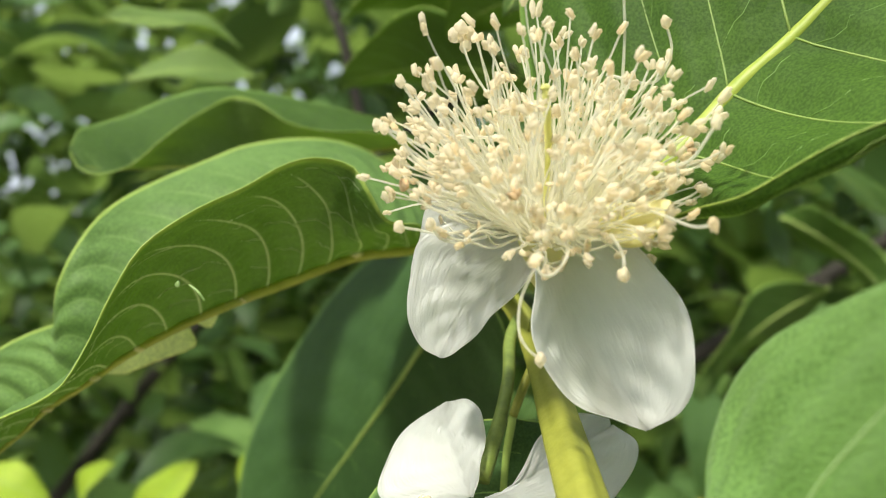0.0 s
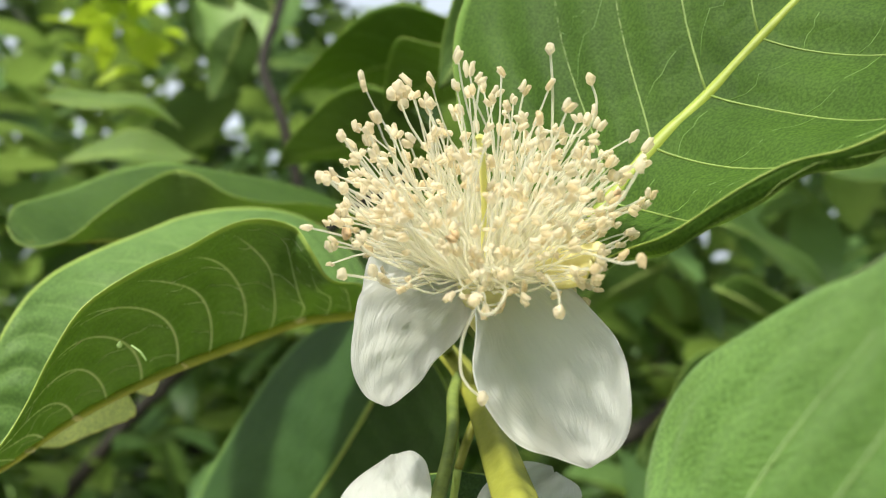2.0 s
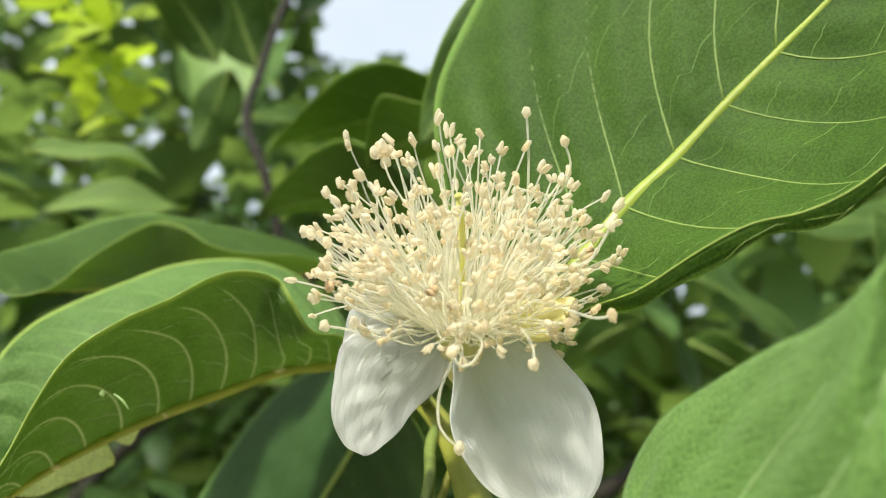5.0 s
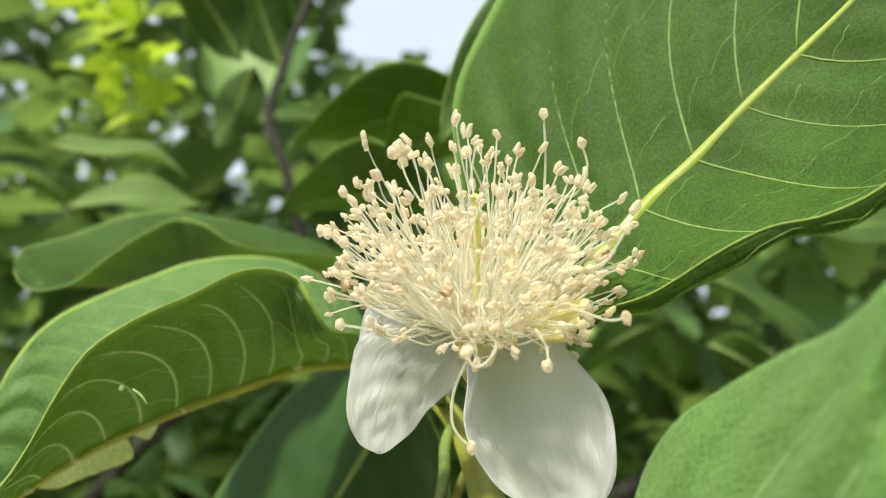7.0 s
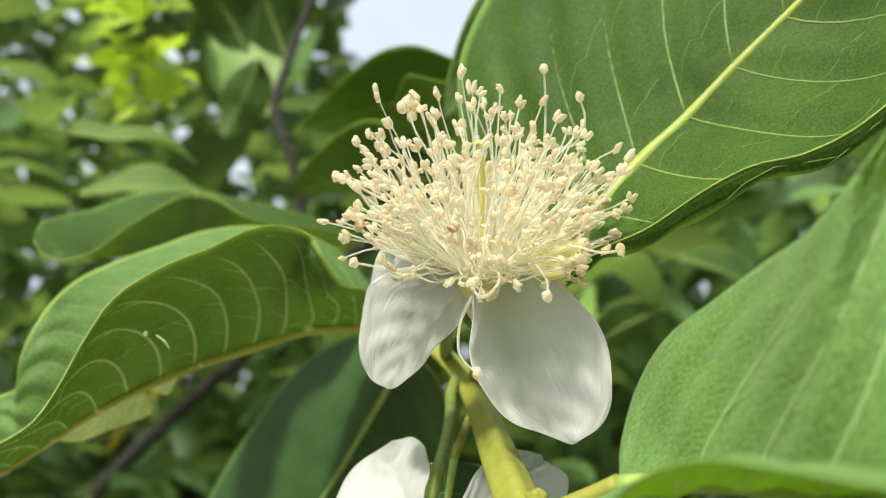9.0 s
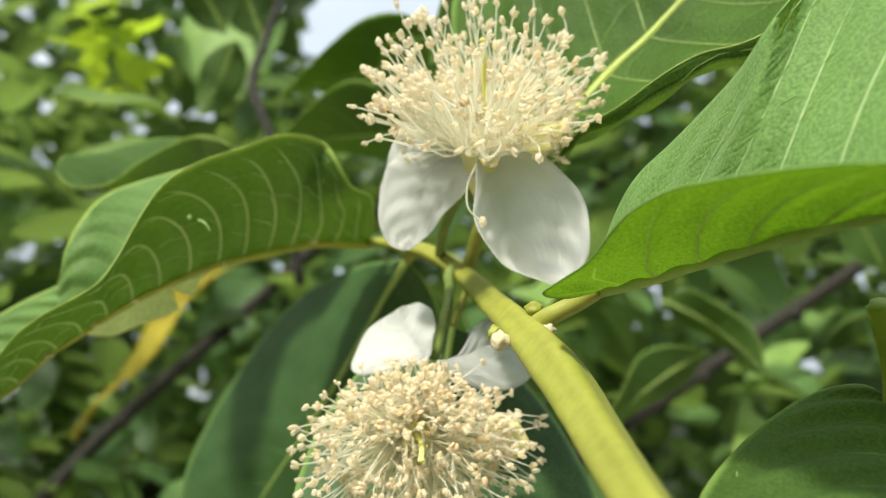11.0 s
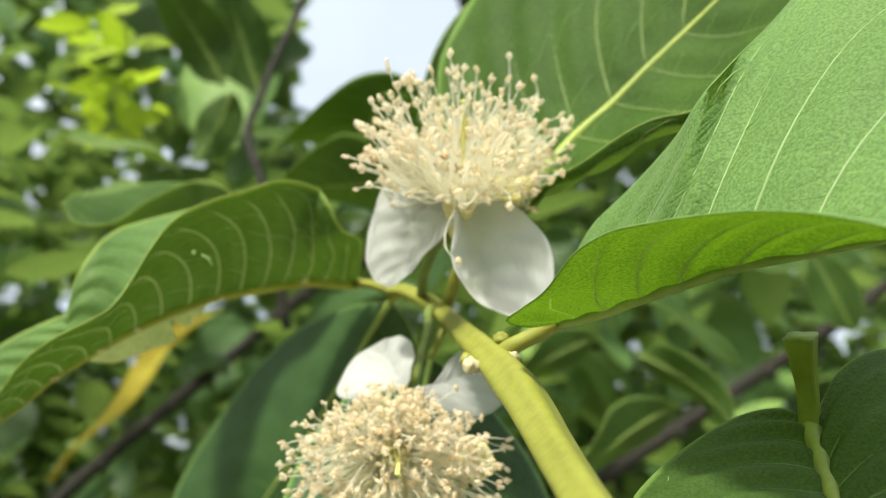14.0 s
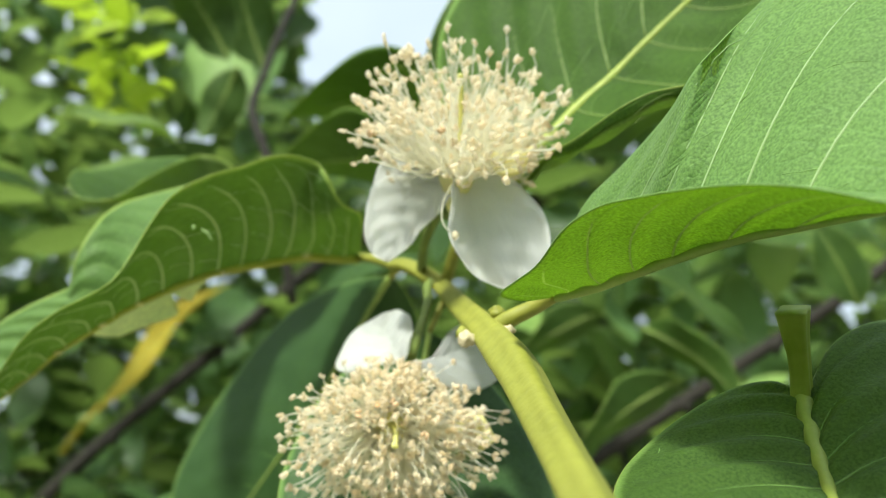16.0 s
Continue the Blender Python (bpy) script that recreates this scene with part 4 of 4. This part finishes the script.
        for off in ((0.0009, 0.0002, 0.0006), (-0.0008, 0.0, 0.0003), (0.0, -0.0004, 0.0010), (0.0005, 0.0003, -0.0008)) if path is s11 else ():
            knob("anther", np.array(path[-1]) + off, (0.0007, 0.0006, 0.0009), ANTHER, ob, "cream anther", rng.randrange(99))
        knob("anther", path[-1], (0.00055, 0.00046, 0.00072), ANTHER_OLD if path is s6 else ANTHER, ob, "cream anther", rng.randrange(99))
    tip = c + n * style_len
    side = frame_q @ Vector((0.0004, 0.0003, 0))
    tube("style", [c, c + n * style_len * 0.5 + side, tip], [0.0005, 0.00042, 0.00042], STYLE, root, "yellow-green style", 14, 8)
    knob("stigma", tip, (0.0005, 0.0005, 0.0004), STYLE, root, "flat yellow stigma", 7)
    for k, (m, l, r, bulge) in enumerate(petals):
        Blade(m, l, r, 6, 0.25, quilt=0.00035, bulge=bulge, wave=0.0003, seed=seed + k).build("petal", (PETAL, PETAL), root, "thin white rounded petal", 40, 14, 0.00016)
    for k, (m, l, r, bulge) in enumerate(sepals):
        Blade(m, l, r, 5, 0.1, quilt=0.00005, bulge=bulge, seed=seed + k).build("sepal", (SEPAL, SEPAL), root, "cream-yellow calyx lobe", 24, 10, 0.0005)
    return root


flower("open white guava flower with many cream stamens", (0.0114, 0.0995, 1.5088), (-0.05, -0.575, 0.815), 298, lambda a, d: (0.0166 + 0.0098 * max(0, d.z)) * max(0.36, min(1.0, 0.92 + 1.25 * d.z + 0.15 * abs(d.x))), 104, 3,
       [(PRm, PRr, PRl, (-0.10, -0.10)), (PLm, PLr, PLl, (-0.06, -0.08)), (PBm, PBr, PBl, (-0.05, -0.05))], [(KXm, KXl, KXr, (0.1, 0.1))], 0.0172,
       [s1, s2, s3, s4, s5, s6, s7, s8, s9, s10, s11, s12, s13, s14, s15, s16], short_below=True)
flower("open white guava flower hanging below the node", (0.0015, 0.1090, 1.4662), (-0.02, -0.93, -0.33), 260, lambda a, d: (0.0175 + 0.002 * abs(d.x)) * (1 - 0.30 * max(0.0, min(1.0, (-0.5 - d.y) / 0.4))) * (1 - 0.36 * max(0.0, min(1.0, (d.z - 0.1) / 0.5))), 100, 8,
       [(P2Lm, P2Lr, P2Ll, (-0.08, -0.08)), (P2Rm, P2Rr, P2Rl, (-0.08, -0.08))],
       [([(0.0120, 0.1125, 1.4660), (0.0160, 0.1110, 1.4655), (0.0195, 0.1095, 1.4640)], [(0.0120, 0.1125, 1.4675), (0.0165, 0.1105, 1.4690), (0.0196, 0.1095, 1.4645)], [(0.0120, 0.1125, 1.4645), (0.0160, 0.1110, 1.4615), (0.0195, 0.1095, 1.4635)], (0.1, 0.1))], 0.0125, inner=400)


# ---- leaves and branches behind ----
def simple_leaf(label, base, tip, width, face=(0, -0.5, 0.85), bend=0.12, fold=0.25, mats=None, seed=0, name="guava_leaf", group="leaves behind the flowers"):
    """An oval leaf from base to tip with a given width, folded and bent."""
    b, t = Vector(base), Vector(tip)
    d = t - b
    ln = d.length
    up = Vector(face)
    up = (up - d.normalized() * up.dot(d.normalized())).normalized()
    out = up.cross(d.normalized())
    mid, left, right = [], [], []
    rng = random.Random(seed)
    for k in range(8):
        u = k / 7
        m = b + d * u + up * bend * ln * 4 * u * (1 - u)
        w = width * 0.5 * (math.sin(math.pi * min(1, u * 1.02) ** 0.85) ** 0.75 if 0 < u < 1 else 0.01)
        rise = up * w * fold
        mid.append(tuple(m))
        left.append(tuple(m + out * w + rise + up * 0.04 * ln * math.sin(u * 9 + seed)))
        right.append(tuple(m - out * w + rise + up * 0.04 * ln * math.sin(u * 8 + seed * 2)))
    return leaf(label, mid, left, right, 8, 0.2, None, mats=mats, rib=0.0007, vein=0.0002, vein_mat=VEIN_SOFT, midrib_mat=RIB_SOFT, nu=28, nv=7, name=name, group=group, seed=seed)[0]


GREEN = "green guava leaf on a branch behind the flowers"
FAR = [
    ((-0.122, 0.31, 1.603), (-0.076, 0.33, 1.600), 0.027, (-0.38, -0.6, 0.70)),
    ((0.034, 0.20, 1.572), (0.002, 0.25, 1.580), 0.034, (0.0, 0.3, 0.95)),
    ((0.050, 0.235, 1.588), (-0.034, 0.29, 1.597), 0.038, (0.0, 0.35, 0.95)),
    ((0.025, 0.25, 1.566), (-0.034, 0.28, 1.572), 0.042, (0.0, 0.35, 0.95)),
    ((-0.074, 0.43, 1.694), (-0.114, 0.40, 1.745), 0.036, (0.3, 0.8, 0.5)),
    ((-0.054, 0.44, 1.694), (-0.078, 0.41, 1.760), 0.034, (-0.3, 0.8, 0.5)),
    ((-0.071, 0.45, 1.700), (-0.091, 0.46, 1.656), 0.028, (0.2, 0.8, 0.4)),
    ((-0.058, 0.42, 1.661), (-0.020, 0.44, 1.659), 0.022, (0.1, -0.7, 0.7)),
    ((-0.145, 0.40, 1.606), (-0.085, 0.42, 1.612), 0.026, (0.0, -0.75, 0.65)),
    ((0.172, 0.45, 1.548), (0.205, 0.40, 1.500), 0.036, (-0.1, 0.6, 0.7)),
    ((0.165, 0.38, 1.510), (0.102, 0.36, 1.465), 0.030, (0.0, 0.73, 0.67)),
    ((0.175, 0.50, 1.600), (0.258, 0.50, 1.548), 0.044, (0.2, -0.6, 0.7)),
    ((0.310, 0.45, 1.565), (0.285, 0.45, 1.620), 0.030, (-0.4, -0.8, 0.3)),
    ((0.264, 0.50, 1.622), (0.377, 0.50, 1.616), 0.040, (0.0, -0.7, 0.7)),
    ((0.165, 0.35, 1.650), (0.112, 0.36, 1.618), 0.026, (0.1, 0.6, 0.7)),
    ((0.372, 0.50, 1.578), (0.298, 0.50, 1.586), 0.030, (0.0, -0.6, 0.8)),
    ((0.165, 0.50, 1.568), (0.108, 0.50, 1.535), 0.030, (0.1, 0.7, 0.7)),
    ((0.042, 0.171, 1.606), (0.013, 0.187, 1.563), 0.019, (0.2, 0.7, 0.5)),
]
# both faces in under skin: paints sun glare into the colour of two leaves
for k, (b, t, w, up) in enumerate(FAR):
    # upper skin on both faces darkens the others as if backlit
    simple_leaf(GREEN, b, t, w, up, 0.08, 0.2, (LEAF_UNDER, LEAF_UNDER) if k in (0, 8) else (LEAF_TOP, LEAF_TOP), seed=20 + k)
for k, (b, t, w, up) in enumerate([
    ((-0.245, 0.46, 1.418), (-0.195, 0.455, 1.400), 0.024, (0.1, -0.5, 0.85)),
    ((-0.190, 0.47, 1.395), (-0.165, 0.45, 1.425), 0.022, (-0.3, -0.7, 0.6)),
    ((-0.155, 0.46, 1.388), (-0.122, 0.45, 1.425), 0.025, (0.2, -0.6, 0.7)),
    ((-0.105, 0.48, 1.400), (-0.085, 0.46, 1.440), 0.026, (-0.2, -0.6, 0.7)),
]):
    simple_leaf("bright yellow-green young guava leaf low on the branch", b, t, w, up, 0.08, 0.2, (LEAF_YOUNG, LEAF_YOUNG), 60 + k)
simple_leaf("yellow dying guava leaf hanging from a brown branch", (-0.120, 0.90, 1.668), (-0.268, 0.90, 1.486), 0.030, (-0.6, -0.7, 0.2), 0.06, 0.25, (LEAF_DEAD, LEAF_DEAD), 50)


def branch(label, points, r0, r1, mat=None):
    root = thing("branch", points[0], label, "branch")
    tube("limb", points, [r0, (r0 + r1) / 2, r1], mat or BARK, root, "", 40, 12)
    for k, u in enumerate((0.22, 0.4, 0.58, 0.75)):
        p = spline(points, [u, u + 0.02])
        r = r0 + (r1 - r0) * u
        knob("knot", p[0] + np.array((r * 0.5, -r * 0.5, 0)), (r * 0.9, r * 0.9, r * 1.3), mat or BARK, root, "dark bark knot", k + 3)
    return root


branch("thin dark brown upright branch behind the flowers", [(-0.020, 0.46, 1.90), (-0.033, 0.46, 1.778), (-0.047, 0.44, 1.718), (-0.0533, 0.43, 1.687), (-0.058, 0.42, 1.662), (-0.054, 0.415, 1.645), (-0.047, 0.41, 1.627), (-0.03, 0.42, 1.55)], 0.0021, 0.0026)
branch("brown knotty branch with a yellow leaf", [(0.12, 1.0, 1.80), (-0.029, 0.95, 1.703), (-0.113, 0.95, 1.623), (-0.197, 0.95, 1.547), (-0.286, 0.95, 1.458), (-0.5, 1.0, 1.2)], 0.006, 0.0085)
branch("grey-brown slanting branch behind the leaves", [(0.16, 0.62, 1.46), (0.27, 0.60, 1.53), (0.326, 0.58, 1.567), (0.373, 0.56, 1.599), (0.426, 0.55, 1.638), (0.55, 0.55, 1.72)], 0.006, 0.004)
trunk = branch("grey trunk of the guava tree", [(0.9, 2.3, -0.1), (0.85, 2.3, 0.8), (0.7, 2.2, 1.5), (0.75, 2.2, 2.6)], 0.07, 0.04)
for way in ([(0.86, 2.3, 0.75), (1.3, 2.2, 1.2), (1.9, 2.1, 1.9)], [(0.85, 2.3, 0.85), (0.2, 2.3, 1.2), (-0.7, 2.2, 1.5), (-1.5, 2.1, 2.1)], [(0.72, 2.2, 1.6), (0.4, 1.9, 2.4), (0.1, 1.5, 3.0)]):
    tube("bough", way, [0.045, 0.03, 0.015], BARK, trunk, "grey-brown bough", 24, 10)


def foliage(name, label, count, seed, spot, size, mat, keep, lean=(0, -0.25, 1.0)):
    """Many single leaves, each folded along its midrib, in one mesh."""
    rng = np.random.RandomState(seed)
    places = []
    while len(places) < count:
        p = spot(rng)
        if keep(p):
            places.append(p)
    P = np.array(places)
    n = count
    d = rng.normal(0, 1, (n, 3)) * (1, 1, 0.6) + (0, 0, -0.25)
    d /= np.linalg.norm(d, axis=1)[:, None]
    up = np.array(lean) + rng.normal(0, 0.45, (n, 3))
    up -= d * np.sum(up * d, axis=1)[:, None]
    up /= np.linalg.norm(up, axis=1)[:, None]
    out = np.cross(up, d)
    ln = (size * rng.uniform(0.65, 1.25, n))[:, None]
    w = ln * rng.uniform(0.19, 0.26, n)[:, None]
    fold, bend = rng.uniform(0.1, 0.5, n)[:, None], rng.uniform(-0.1, 0.2, n)[:, None]
    cols, uvs = [], []
    for u, k in [(0.0, 0.02), (0.12, 0.5), (0.3, 0.88), (0.5, 1.0), (0.72, 0.78), (0.88, 0.42), (1.0, 0.02)]:
        m = P + d * ln * (u - 0.5) + up * ln * bend * 4 * u * (1 - u)
        cols += [m + out * w * k + up * w * k * fold, m, m - out * w * k + up * w * k * fold]
        uvs += [(u, 1), (u, 0), (u, 1)]
    V = np.stack(cols, 1).reshape(-1, 3)
    quad = np.array([(a, a + 1, a + 4, a + 3) for a in range(0, 18, 3)] + [(a + 1, a + 2, a + 5, a + 4) for a in range(0, 18, 3)])
    F = (quad[None] + (np.arange(n) * 21)[:, None, None]).reshape(-1, 4)
    ob = mesh_object(name, V, F.tolist(), mat, uvs=np.tile(np.array(uvs, float), (n, 1)))
    return tagged(ob, label, "foliage", kind="stuff")


def in_gap(p, room=0.012):
    """The opening in the crown through which the sky shows, and the one before the yellow leaf."""
    k = p[1] + 0.05
    x, z = (p[0] + 0.0085) / k, (p[2] - 1.457) / k
    if p[1] < 0.93 and -0.34 < x < -0.10 and -0.04 < z < 0.24:
        return True
    if math.hypot((x - 0.150) / 0.035, (z - 0.375) / 0.016) < 1:
        return True
    return -0.035 - room < x < 0.20 + room and 0.46 - room + 0.02 * math.sin(x * 60 + p[1] * 5) < z < 0.75


def crown(centre, radii):
    """A random place in a leafy ellipsoid."""
    def spot(rng):
        while True:
            q = rng.uniform(-1, 1, 3)
            if q @ q < 1 - 0.3 * rng.rand():
                return np.array(centre) + q * np.array(radii)
    return spot


foliage("foliage", "green guava leaves of the crown, out of focus", 1500, 11, crown((0.0, 0.98, 1.62), (1.05, 0.50, 0.95)), 0.095, LEAF_FAR, lambda p: not in_gap(p, 0.05))
foliage("foliage", "green guava leaves deep in the crown", 12000, 12, crown((0.15, 2.1, 1.75), (2.4, 0.95, 1.75)), 0.12, LEAF_FAR, lambda p: not in_gap(p))
foliage("foliage", "bright yellow-green young leaves in the sun", 34, 13, lambda r: np.array((-0.160 + r.normal(0, 0.017), 0.5 + r.normal(0, 0.03), 1.735 + r.normal(0, 0.022))), 0.032, LEAF_YOUNG, lambda p: True)


def around(rng):
    w = rng.uniform(0, 2 * math.pi)
    r = rng.uniform(3.0, 4.5)
    return np.array((r * math.cos(w), 0.5 + r * math.sin(w), rng.uniform(0.0, 3.0)))


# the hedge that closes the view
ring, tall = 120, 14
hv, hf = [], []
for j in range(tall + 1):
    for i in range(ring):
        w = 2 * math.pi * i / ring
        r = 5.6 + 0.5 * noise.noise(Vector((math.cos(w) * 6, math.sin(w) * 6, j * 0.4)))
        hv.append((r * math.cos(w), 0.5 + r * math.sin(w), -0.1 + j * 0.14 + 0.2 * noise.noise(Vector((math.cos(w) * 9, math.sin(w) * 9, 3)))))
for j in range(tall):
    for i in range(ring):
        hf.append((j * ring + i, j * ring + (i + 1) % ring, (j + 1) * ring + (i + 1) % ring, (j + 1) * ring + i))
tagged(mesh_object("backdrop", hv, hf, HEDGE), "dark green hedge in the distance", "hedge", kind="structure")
foliage("shrub_foliage", "dense green shrubs standing round the tree", 16000, 14, around, 0.16, LEAF_FAR, lambda p: True)
